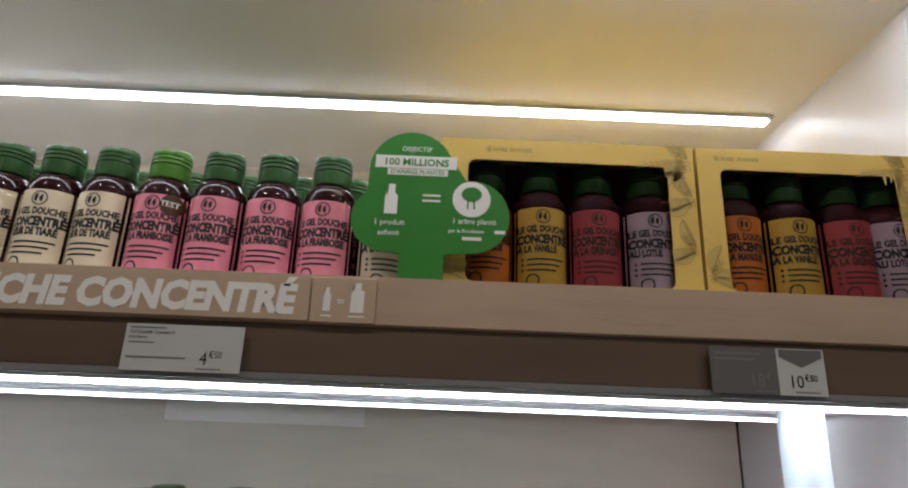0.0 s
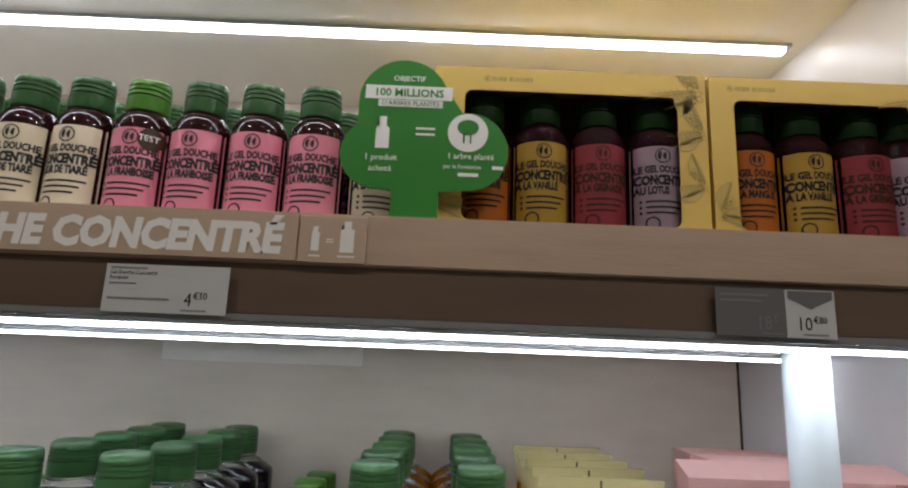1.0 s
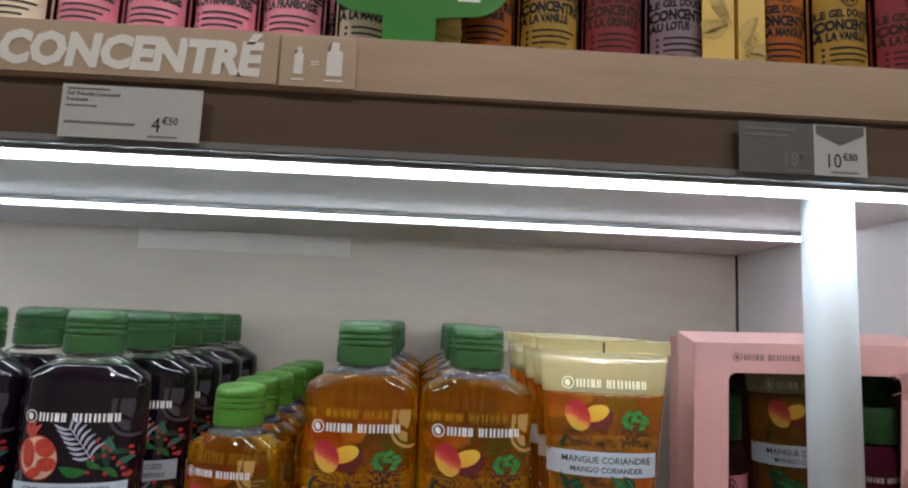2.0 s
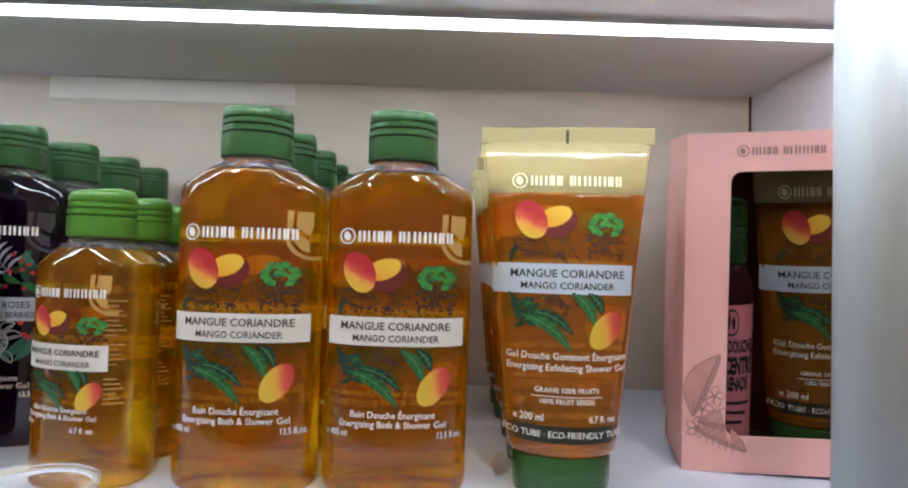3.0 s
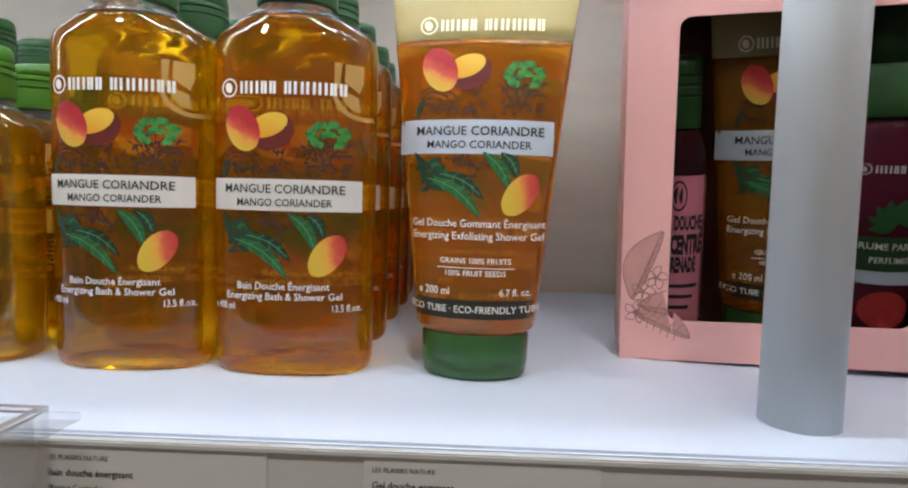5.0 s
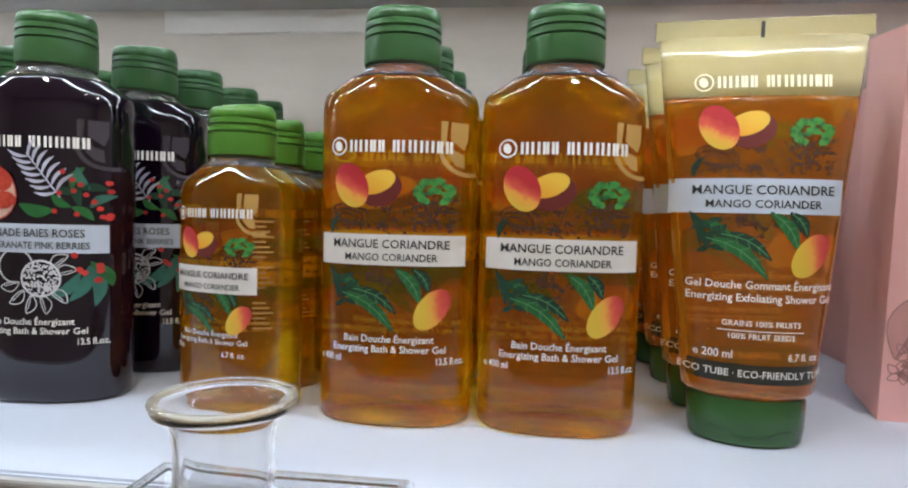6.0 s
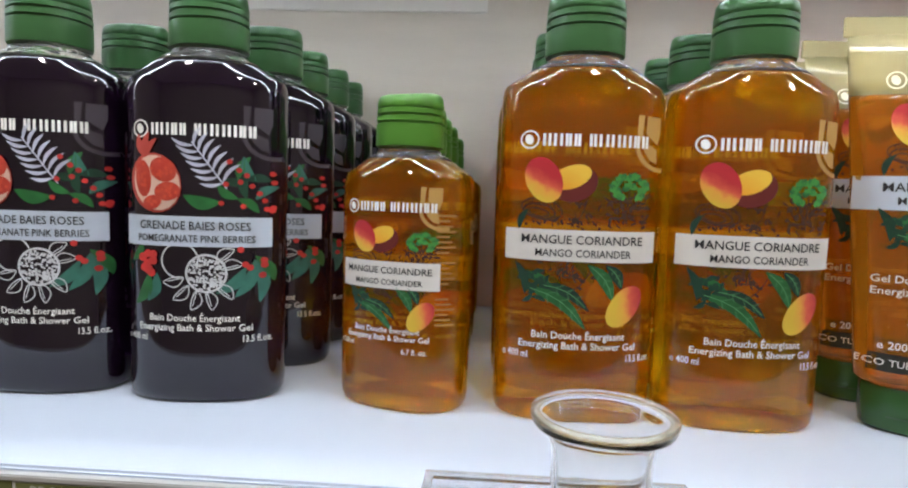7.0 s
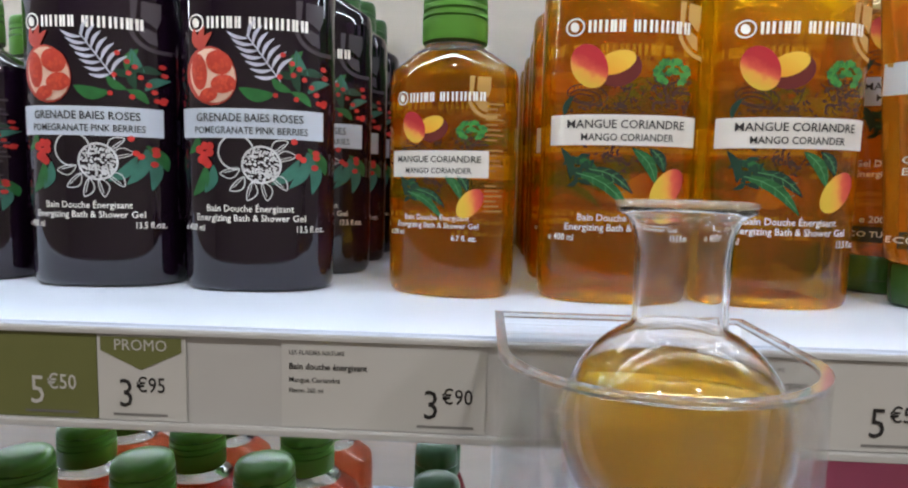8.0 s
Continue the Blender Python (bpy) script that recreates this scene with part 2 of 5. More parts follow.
YELLOW, GOLD, CHEEK, RED = (0.66, 0.45, 0.05), (0.74, 0.36, 0.06), (0.66, 0.11, 0.06), (0.46, 0.025, 0.035)
M["mango_blush"] = blush("mango_blush", 0.30, 0.70, ((0.20, YELLOW), (0.36, GOLD), (0.46, CHEEK), (0.62, RED)))
M["mango_side"] = blush("mango_side", 0.85, 0.15, ((0.30, YELLOW), (0.52, GOLD), (0.70, CHEEK), (0.95, RED)))
M["mango_flesh"] = blush("mango_flesh", 0.4, 0.6, ((0.2, (0.76, 0.36, 0.03)), (0.7, (0.80, 0.50, 0.06))))


# ---- mesh helpers ----
def part(name, bm, material, parent, label=""):
    me = bpy.data.meshes.new(name)
    bm.to_mesh(me)
    bm.free()
    for m in material if isinstance(material, (list, tuple)) else [material]:
        me.materials.append(M[m])
    ob = new(name, me)
    if parent is not None:
        ob.parent = parent
    if label:
        ob["label"] = label
    return ob


def root(name, m, label, category, group="", kind=""):
    ob = new(name)
    ob.empty_display_size = 0.02
    ob.matrix_basis = m
    return tagged(ob, label, category, group, kind)


def smooth(bm, angle=35):
    for f in bm.faces:
        f.smooth = True
    lim = radians(angle)
    for e in bm.edges:
        if len(e.link_faces) == 2 and e.calc_face_angle(0) > lim:
            e.smooth = False
    return bm


def box_bm(x0, x1, y0, y1, z0, z1, bevel=0.0, seg=2):
    bm = bmesh.new()
    bmesh.ops.create_cube(bm, size=1)
    for v in bm.verts:
        v.co = Vector((x0 if v.co.x < 0 else x1, y0 if v.co.y < 0 else y1, z0 if v.co.z < 0 else z1))
    if bevel:
        bmesh.ops.bevel(bm, geom=bm.edges[:], offset=bevel, segments=seg, affect="EDGES")
    return smooth(bm)


def join_bm(*bms):
    me = bpy.data.meshes.new("tmp")
    for k in range(4):
        me.materials.append(None)
    out = bmesh.new()
    for b in bms:
        b.to_mesh(me)
        b.free()
        out.from_mesh(me)
        me.clear_geometry()
    bpy.data.meshes.remove(me)
    return out


def loft(rings, seg=48, close=True, power=2.0):
    """rings: (z, a, b, cx, cy): superellipse half axes; closed top and bottom."""
    bm = bmesh.new()
    loops = []
    for z, a, b, cx, cy in rings:
        vs = []
        for k in range(seg):
            t = 2 * math.pi * k / seg
            c, s = math.cos(t), math.sin(t)
            vs.append(bm.verts.new((cx + a * math.copysign(abs(c) ** (2 / power), c), cy + b * math.copysign(abs(s) ** (2 / power), s), z)))
        loops.append(vs)
    for lo, hi in zip(loops, loops[1:]):
        for k in range(seg):
            bm.faces.new((lo[k], lo[(k + 1) % seg], hi[(k + 1) % seg], hi[k]))
    if close:
        bm.faces.new(loops[0][::-1])
        bm.faces.new(loops[-1])
    return bm


def lathe(profile, seg=48):
    """profile: closed list of (r, z) turned about z; a point with r 0 is one vertex."""
    bm = bmesh.new()
    loops = []
    for r, z in profile:
        if r < 1e-6:
            loops.append([bm.verts.new((0, 0, z))])
        else:
            loops.append([bm.verts.new((r * math.cos(2 * math.pi * k / seg), r * math.sin(2 * math.pi * k / seg), z)) for k in range(seg)])
    for lo, hi in zip(loops, loops[1:]):
        for k in range(seg):
            k2 = (k + 1) % seg
            if len(lo) == 1 and len(hi) == 1:
                continue
            if len(lo) == 1:
                bm.faces.new((lo[0], hi[k2], hi[k]))
            elif len(hi) == 1:
                bm.faces.new((lo[k], lo[k2], hi[0]))
            else:
                bm.faces.new((lo[k], lo[k2], hi[k2], hi[k]))
    bmesh.ops.recalc_face_normals(bm, faces=bm.faces[:])
    return bm


class Skin:
    """The front of a vessel: its y for a place (x, z), from half axes that vary with height."""

    def __init__(self, rings, power):
        self.rings, self.power = rings, power

    def axes(self, z):
        r = self.rings
        if z <= r[0][0]:
            return r[0][1], r[0][2]
        for (z0, a0, b0, *_), (z1, a1, b1, *_) in zip(r, r[1:]):
            if z0 <= z <= z1:
                f = (z - z0) / (z1 - z0) if z1 > z0 else 0
                return a0 + (a1 - a0) * f, b0 + (b1 - b0) * f
        return r[-1][1], r[-1][2]

    def y(self, x, z):
        a, b = self.axes(z)
        u = min(0.995, abs(x) / a)
        return -b * (1 - u ** self.power) ** (1 / self.power)


class Flat:
    """A flat front at y = y0."""

    def __init__(self, y0):
        self.y0 = y0

    def y(self, x, z):
        return self.y0


def lay(bm, skin, lift=0.0005, step=0.004):
    """Lays a flat pattern in x and z (y = 0) on a skin, in front of it."""
    bmesh.ops.triangulate(bm, faces=bm.faces[:])
    if isinstance(skin, Skin) and bm.verts:
        xs = [v.co.x for v in bm.verts]
        zs = [v.co.z for v in bm.verts]
        lo, hi = min(xs), max(xs)
        n = int((hi - lo) / step)
        for k in range(1, n + 1):
            bmesh.ops.bisect_plane(bm, geom=bm.verts[:] + bm.edges[:] + bm.faces[:], plane_co=(lo + k * (hi - lo) / (n + 1), 0, 0), plane_no=(1, 0, 0))
        for zc in sorted({r[0] for r in skin.rings}):
            if min(zs) < zc < max(zs):
                bmesh.ops.bisect_plane(bm, geom=bm.verts[:] + bm.edges[:] + bm.faces[:], plane_co=(0, 0, zc), plane_no=(0, 0, 1))
    for v in bm.verts:
        v.co.y = skin.y(v.co.x, v.co.z) - lift
    for f in bm.faces:
        f.smooth = isinstance(skin, Skin)
        f.normal_update()
        if f.normal.y > 0:
            f.normal_flip()
    return bm


def pattern(shapes):
    """shapes: (list of (x, z), material slot[, lift]) -> one flat bmesh in the xz plane."""
    bm = bmesh.new()
    for pts, slot in shapes:
        try:
            f = bm.faces.new([bm.verts.new((x, 0, z)) for x, z in pts])
            f.material_index = slot
        except ValueError:
            pass
    return bm


def rect(x0, x1, z0, z1):
    return [(x0, z0), (x1, z0), (x1, z1), (x0, z1)]


def oval(cx, cz, rx, rz, turn=0, n=20, lo=0, hi=360):
    c, s = math.cos(radians(turn)), math.sin(radians(turn))
    full = hi - lo >= 360
    out = []
    for k in range(n if full else n + 1):
        t = radians(lo + (hi - lo) * k / n)
        u, w = rx * math.cos(t), rz * math.sin(t)
        out.append((cx + u * c - w * s, cz + u * s + w * c))
    return out


def blade(x0, z0, x1, z1, width, n=7, bend=0.12):
    """A leaf from a foot to a tip."""
    dx, dz = x1 - x0, z1 - z0
    left, right = [], []
    for k in range(n + 1):
        f = k / n
        w = width * math.sin(math.pi * min(1, f * 0.96 + 0.02)) ** 0.8 / 2
        ox = bend * math.sin(math.pi * f)
        px, pz = x0 + dx * f - dz * ox, z0 + dz * f + dx * ox
        length = math.hypot(dx, dz)
        nx, nz = -dz / length, dx / length
        left.append((px + nx * w, pz + nz * w))
        right.append((px - nx * w, pz - nz * w))
    return left + right[::-1]


def stroke(pts, w):
    """Quads along a line."""
    out = []
    for (x0, z0), (x1, z1) in zip(pts, pts[1:]):
        d = math.hypot(x1 - x0, z1 - z0) or 1
        nx, nz = -(z1 - z0) / d * w / 2, (x1 - x0) / d * w / 2
        out.append([(x0 + nx, z0 + nz), (x1 + nx, z1 + nz), (x1 - nx, z1 - nz), (x0 - nx, z0 - nz)])
    return out


def ring(cx, cz, r, w, n=24, lo=0, hi=360):
    pts = [(cx + r * math.cos(radians(lo + (hi - lo) * k / n)), cz + r * math.sin(radians(lo + (hi - lo) * k / n))) for k in range(n + 1)]
    return stroke(pts, w)


def words(text, size, x, z, align="LEFT", bold=0.0, width=1.0, shear=0.0):
    """Lettering as a flat mesh in the xz plane; size is about the height of a capital."""
    cu = bpy.data.curves.new("lettering", "FONT")
    cu.body, cu.size, cu.align_x, cu.resolution_u, cu.shear = text, size * 1.38, align, 2, shear
    cu.offset = bold * size
    ob = bpy.data.objects.new("lettering", cu)
    scene.collection.objects.link(ob)
    me = bpy.data.meshes.new_from_object(ob.evaluated_get(bpy.context.evaluated_depsgraph_get()))
    bm = bmesh.new()
    bm.from_mesh(me)
    bpy.data.objects.remove(ob)
    bpy.data.curves.remove(cu)
    bpy.data.meshes.remove(me)
    for v in bm.verts:
        v.co = Vector((x + v.co.x * width, 0, z + v.co.y))
    return bm


def slot(bm, index):
    for f in bm.faces:
        f.material_index = index
    return bm


def brand_mark(x, z, h, gap=1.0):
    """A ringed disc and plain upright bars in place of the maker's mark."""
    shapes = [(q, 0) for q in ring(x, z, h * 0.70, h * 0.14)]
    shapes += [(oval(x - h * 0.05, z, h * 0.34, h * 0.44, 20, 14), 0)]
    cx = x + h * 1.05 * gap
    for k in range(11):
        if k == 4:
            cx += h * 0.50
            continue
        w = h * (0.66, 0.74, 0.52, 0.54, 0, 0.58, 0.80, 0.76, 0.72, 0.52, 0.58)[k]
        for a in (0, w - h * 0.24):
            shapes.append((rect(cx + a, cx + a + h * 0.24, z - h * 0.5, z + h * 0.5), 0))
        cx += w + h * 0.20
    return shapes


# ---- setting: cabinet and shop ----
XL, XR, YB = -0.95, 0.344, 0.356
Z_SHELF, Z_TOP_SHELF, Z_UNDER, Z_CEIL, Z_LOW = 1.190, 1.574, 1.502, 1.834, 0.924
Y_FRONT = -0.036


def setting(name, bm, material, label, category):
    return tagged(part(name, bm, material, None), label, category, kind="structure")


setting("wall_back", box_bm(XL, XR, YB, YB + 0.018, 0.08, 2.05), "veneer", "pale beige wood veneer back panel of the cabinet", "wall")
setting("wall_right", box_bm(XR, XR + 0.022, -0.03, YB + 0.018, 0.0, 2.05, 0.001), "white_panel", "white laminate side panel of the cabinet", "wall")
setting("wall_left", box_bm(XL - 0.022, XL, -0.03, YB + 0.018, 0.0, 2.05, 0.001), "white_panel", "white laminate side panel of the cabinet", "wall")
setting("ceiling_cabinet", box_bm(XL, XR, -0.078, YB, Z_CEIL, Z_CEIL + 0.06), "cabinet_top", "pale underside of the cabinet top", "ceiling")
setting("wall_cornice", box_bm(XL - 0.022, XR + 0.022, -0.098, -0.0785, Z_CEIL - 0.004, 2.3), "lip_wood", "wooden board above the open shelves", "wall")
setting("trim_corner", box_bm(XR - 0.0022, XR - 0.0002, YB - 0.0022, YB - 0.0002, Z_LOW, Z_CEIL - 0.001), "ink_brown", "thin dark joint between back and side panels", "trim")
setting("wall_plinth", box_bm(XL, XR, -0.02, 0.0, 0.0, 0.10), "white_panel", "white plinth under the cabinet", "wall")
setting("floor", box_bm(-2.4, 2.4, -2.6, 0.62, -0.05, 0.0), "room_floor", "brown wooden shop floor", "floor")
setting("ceiling", box_bm(-2.4, 2.4, -2.6, 0.62, 2.7, 2.75), "room_ceiling", "white shop ceiling", "ceiling")
setting("wall_south", box_bm(-2.4, 2.4, -2.65, -2.6, 0, 2.7), "room_wall", "plain pale shop wall", "wall")
setting("wall_north", box_bm(-2.4, 2.4, 0.62, 0.67, 0, 2.7), "room_wall", "plain pale shop wall", "wall")
setting("wall_west", box_bm(-2.45, -2.4, -2.6, 0.62, 0, 2.7), "room_wall", "plain pale shop wall", "wall")
setting("wall_east", box_bm(2.4, 2.45, -2.6, 0.62, 0, 2.7), "room_wall", "plain pale shop wall", "wall")


def led_bar(parent, y, z, x1, glow="led", name="led_strip"):
    """A light bar let into an underside: a metal tray and a glowing cover."""
    tray = part(name, box_bm(XL + 0.012, x1 + 0.004, y - 0.0110, y + 0.0110, z - 0.004, z + 0.001, 0.0008, 1), "metal", parent, "slim metal light bar")
    part("diffuser", box_bm(XL + 0.014, x1, y - 0.0058, y + 0.0058, z - 0.0065, z - 0.0041, 0.0008, 1), glow, tray, "glowing white light cover")


def shelf_top():
    s = root("upper_shelf", pose(0, 0, 0), "thick wooden-fronted shelf with white light bars beneath", "shelf")
    part("board", box_bm(XL, XR, -0.026, YB, Z_UNDER, Z_TOP_SHELF, 0.001), "shelf_under", s, "pale laminate board")
    part("front_lip", box_bm(XL, XR, Y_FRONT, -0.0262, 1.5405, 1.5765, 0.0012), "lip_wood", s, "light brown wood-grain front edge")
    part("front_rail", box_bm(XL, XR, Y_FRONT + 0.004, -0.0262, 1.506, 1.5403, 0.0005), "lip_dark", s, "dark brown glossy label rail")
    part("edge_trim", box_bm(XL, XR, Y_FRONT + 0.001, -0.0262, 1.5005, 1.5058, 0.0008), "ink_grey", s, "thin grey metal trim")
    led_bar(s, -0.0145, Z_UNDER, XR - 0.004)
    led_bar(s, 0.172, Z_UNDER, 0.335, "led_rear")
    return s


def shelf_mid():
    s = root("middle_shelf", pose(0, 0, 0), "white laminate shelf with a grey price-tag channel", "shelf")
    part("board", box_bm(XL, XR, -0.034, YB, Z_SHELF - 0.039, Z_SHELF, 0.0012), "shelf_white", s, "glossy white board")
    part("price_channel", box_bm(XL, XR, -0.0385, -0.0345, 1.1500, 1.1885, 0.0005), "channel", s, "grey plastic price-tag channel")
    part("channel_lip", box_bm(XL, XR, -0.0415, -0.0385, 1.1480, 1.1513, 0.0005), "channel", s)
    part("channel_lip", box_bm(XL, XR, -0.0410, -0.0385, 1.1872, 1.1897, 0.0005), "channel", s)
    led_bar(s, 0.172, Z_SHELF - 0.039, 0.335, "led_rear")
    return s


def shelf_low():
    s = root("lower_shelf", pose(0, 0, 0), "white laminate lower shelf", "shelf")
    part("board", box_bm(XL, XR, -0.034, YB, Z_LOW - 0.034, Z_LOW, 0.0012), "shelf_white", s)
    part("price_channel", box_bm(XL, XR, -0.0385, -0.0345, Z_LOW - 0.034, Z_LOW - 0.002, 0.0005), "channel", s)
    return s


shelf_top()
shelf_mid()
shelf_low()
top = root("cabinet_light", pose(0, 0, 0), "pair of white light bars under the cabinet top", "light bar")
led_bar(top, -0.060, Z_CEIL, XR - 0.004, "led_top")
led_bar(top, 0.160, Z_CEIL, 0.322, "led_top")

# Thin pale slab stands in for the soft glow on the back panel.
plate = part("wall_glow_patch", box_bm(-0.396, -0.140, YB - 0.0025, YB - 0.0003, 1.4775, 1.5015, 0.001), "patch", None)
tagged(plate, "pale cream patch imitating a soft glow high on the back panel", "plate")

post_bm = loft([(Z_SHELF, 0.0158, 0.0158, 0, 0), (Z_UNDER, 0.0158, 0.0158, 0, 0)], 48)
post = part("support_post", smooth(post_bm), "post", None)
post.matrix_basis = pose(0.2280, 0.005, 0)
tagged(post, "round white post standing between two shelves", "post")

for lx, ly in ((-0.9, -1.1), (0.25, -1.1), (1.2, -1.2)):
    d = root("downlight", pose(lx, ly, 2.70), "round recessed ceiling downlight", "lamp", "shop downlights")
    part("rim", smooth(lathe([(0.06, 0), (0.075, 0), (0.075, -0.006), (0.062, -0.008), (0.06, 0)], 32)), "metal", d)
    part("bulb", smooth(lathe([(0.0, -0.004), (0.058, -0.004), (0.058, -0.001), (0.0, -0.001)], 32)), "lamp", d)


# ---- shower gel bottles ----
def flip_cap(parent, z, r, h, colour, label):
    """A flip-top cap: grooved skirt and a lid with a thumb notch."""
    zs = z
    k = h
    prof = [(0, zs), (r * 0.985, zs), (r, zs + 0.03 * k), (r, zs + 0.40 * k), (r * 0.93, zs + 0.41 * k), (r * 0.93, zs + 0.44 * k),
            (r * 0.995, zs + 0.45 * k), (r * 0.995, zs + 0.54 * k), (r * 0.925, zs + 0.55 * k), (r * 0.925, zs + 0.58 * k), (r * 0.985, zs + 0.59 * k),
            (r * 0.985, zs + 0.68 * k), (r * 0.90, zs + 0.69 * k), (0, zs + 0.69 * k)]
    cap = part("cap", smooth(lathe(prof, 40), 38), colour, parent, label)
    lid = loft([(zs + 0.692 * k, r * 0.955, r * 0.955, 0, 0), (zs + 0.72 * k, r * 0.985, r * 0.985, 0, 0), (zs + 0.90 * k, r * 0.95, r * 0.95, 0, 0),
                (zs + 0.965 * k, r * 0.88, r * 0.88, 0, 0), (zs + 1.0 * k, r * 0.62, r * 0.62, 0, 0)], 40)
    for v in lid.verts:
        if v.co.z > zs + 0.7 * k:
            v.co.z -= 0.10 * k * max(0, -v.co.y / r) * (v.co.z - zs - 0.7 * k) / (0.3 * k)
        if v.co.y < -0.7 * r and abs(v.co.x - r * 0.18) < r * 0.16:
            v.co.y += 0.10 * r
    part("lid", smooth(lid, 50), colour, cap)


def bottle_rings(w, d, h, neck):
    """Body of a bottle: half width w, half depth d, height h to the neck's foot, neck radius."""
    s = (0.930 if w > 0.038 else 0.912) * h
    out = [(0.0, w * 0.90, d * 0.86), (0.0012, w * 0.945, d * 0.92), (0.004, w * 0.975, d * 0.965), (0.009, w * 0.985, d * 0.98), (0.3 * h, w * 0.99, d * 0.99),
           (0.6 * h, w, d), (s - 0.009, w, d), (s - 0.0045, w * 0.994, d * 0.985), (s - 0.0015, w * 0.978, d * 0.955), (s, w * 0.962, d * 0.935)]
    for k in range(1, 8):
        f = k / 8
        out.append((s + (h - s) * (f), w * 0.962 + (neck * 1.07 - w * 0.962) * f ** 1.06, d * 0.935 + (neck * 1.03 - d * 0.935) * f ** 1.2))
    out += [(h - 0.0005, neck * 1.03, neck * 1.0), (h + 0.0015, neck, neck)]
    return [(z, a, b, 0, 0) for z, a, b in out]


def mango_art(fx, fz, fl):
    """Prints of cut mangoes, coriander, leaves and twigs; fx, fz, fl: the maps of x, of the heights over the band and under it."""
    def S(pts):
        return [(fx(x), fz(z) if z > 0.088 else fl(z)) for x, z in pts]
    rnd = random.Random(5)
    skin = [(oval(-0.0052, 0.1188, 0.0112, 0.0086, 16), 0)]
    flesh = [(oval(-0.0068, 0.1219, 0.0099, 0.0055, 20), 0)]
    whole = [(oval(-0.0197, 0.1202, 0.0084, 0.0114, 26, 28), 0)]
    low = [(oval(0.0215, 0.0600, 0.0070, 0.0116, -36, 28), 0)]
    long_leaves = ((-0.0270, 0.0680, 0.0030, 0.0485, 0.0062), (-0.0200, 0.0695, 0.0042, 0.0575, 0.0056), (-0.0290, 0.0745, -0.0125, 0.0668, 0.0042))
    pair = ((0.0032, 0.0800, 0.0158, 0.0625, 0.0066), (0.0118, 0.0800, 0.0200, 0.0685, 0.0060))
    leaves = [(blade(*q), k % 2) for k, q in enumerate(long_leaves)]
    leaves += [(blade(-0.0315, 0.0800, -0.0265, 0.0640, 0.0040), 1), (blade(-0.0305, 0.0960, -0.0265, 0.1060, 0.0030), 1)]
    for k in range(16):
        a, x, z = rnd.uniform(0, 360), rnd.gauss(-0.0225, 0.0035), rnd.gauss(0.0700, 0.0030)
        leaves.append((blade(x, z, x + 0.007 * math.cos(radians(a)), z + 0.006 * math.sin(radians(a)), 0.0026, 5), 1))
    twin = [(blade(*q), k % 2) for k, q in enumerate(pair)]
    veins = []
    for x0, z0, x1, z1, w in long_leaves[:2] + pair:
        dx, dz = x1 - x0, z1 - z0
        mid = [(x0 + dx * f - dz * 0.12 * math.sin(math.pi * f), z0 + dz * f + dx * 0.12 * math.sin(math.pi * f)) for f in (0.08, 0.3, 0.5, 0.7, 0.92)]
        veins += [(q, 0) for q in stroke(mid, 0.00045)]
        for px, pz in mid[1:4]:
            for side in (-1, 1):
                veins += [(q, 0) for q in stroke([(px, pz), (px + dx * 0.09 - side * dz * 0.10, pz + dz * 0.09 + side * dx * 0.10)], 0.00028)]
    herb = []
    for hx, hz, ha in ((0.0150, 0.1178, 165), (0.0178, 0.1210, 115), (0.0232, 0.1215, 80), (0.0278, 0.1185, 20), (0.0215, 0.1172, 90), (0.0172, 0.1150, 200), (0.0258, 0.1148, -25)):
        for k in range(5):
            a = ha - 84 + 42 * k
            herb.append((blade(hx, hz, hx + 0.0043 * math.cos(radians(a)), hz + 0.0037 * math.sin(radians(a)), 0.0027, 5), (2, 0, 2)[(k + len(herb)) % 3]))
    twigs = []
    for x0, x1, z0, z1, n, big in ((0.0110, 0.0305, 0.0975, 0.1125, 70, 1.0), (-0.0070, 0.0070, 0.0975, 0.1095, 26, 0.9), (-0.0290, -0.0080, 0.0975, 0.1000, 12, 0.8), (-0.0300, -0.0020, 0.0710, 0.0800, 34, 0.9), (-0.0040, 0.0050, 0.0640, 0.0740, 10, 0.9)):
        for k in range(n):
            x, z = rnd.uniform(x0, x1), rnd.uniform(z0, z1)
            a, ln = rnd.gauss(90, 50), rnd.uniform(0.0018, 0.0050) * big
            twigs.append((blade(x, z, x + ln * math.cos(radians(a)), z + ln * math.sin(radians(a)), rnd.uniform(0.0006, 0.0017), 4), 0))
    for cx, cz, rx, rz, turn in ((-0.0200, 0.1062, 0.0098, 0.0050, -12), (-0.0210, 0.1052, 0.0074, 0.0034, -12), (-0.0215, 0.1046, 0.0048, 0.0019, -12)):
        line = oval(cx, cz, rx, rz, turn)
        twigs += [(q, 0) for q in stroke(line + line[:1], 0.0006)]
    twigs += [(q, 0) for k in range(9) for q in stroke([(-0.0265 + 0.0017 * k, 0.1108 - 0.0002 * k), (-0.0260 + 0.0017 * k, 0.1082 - 0.0002 * k)], 0.0004)]
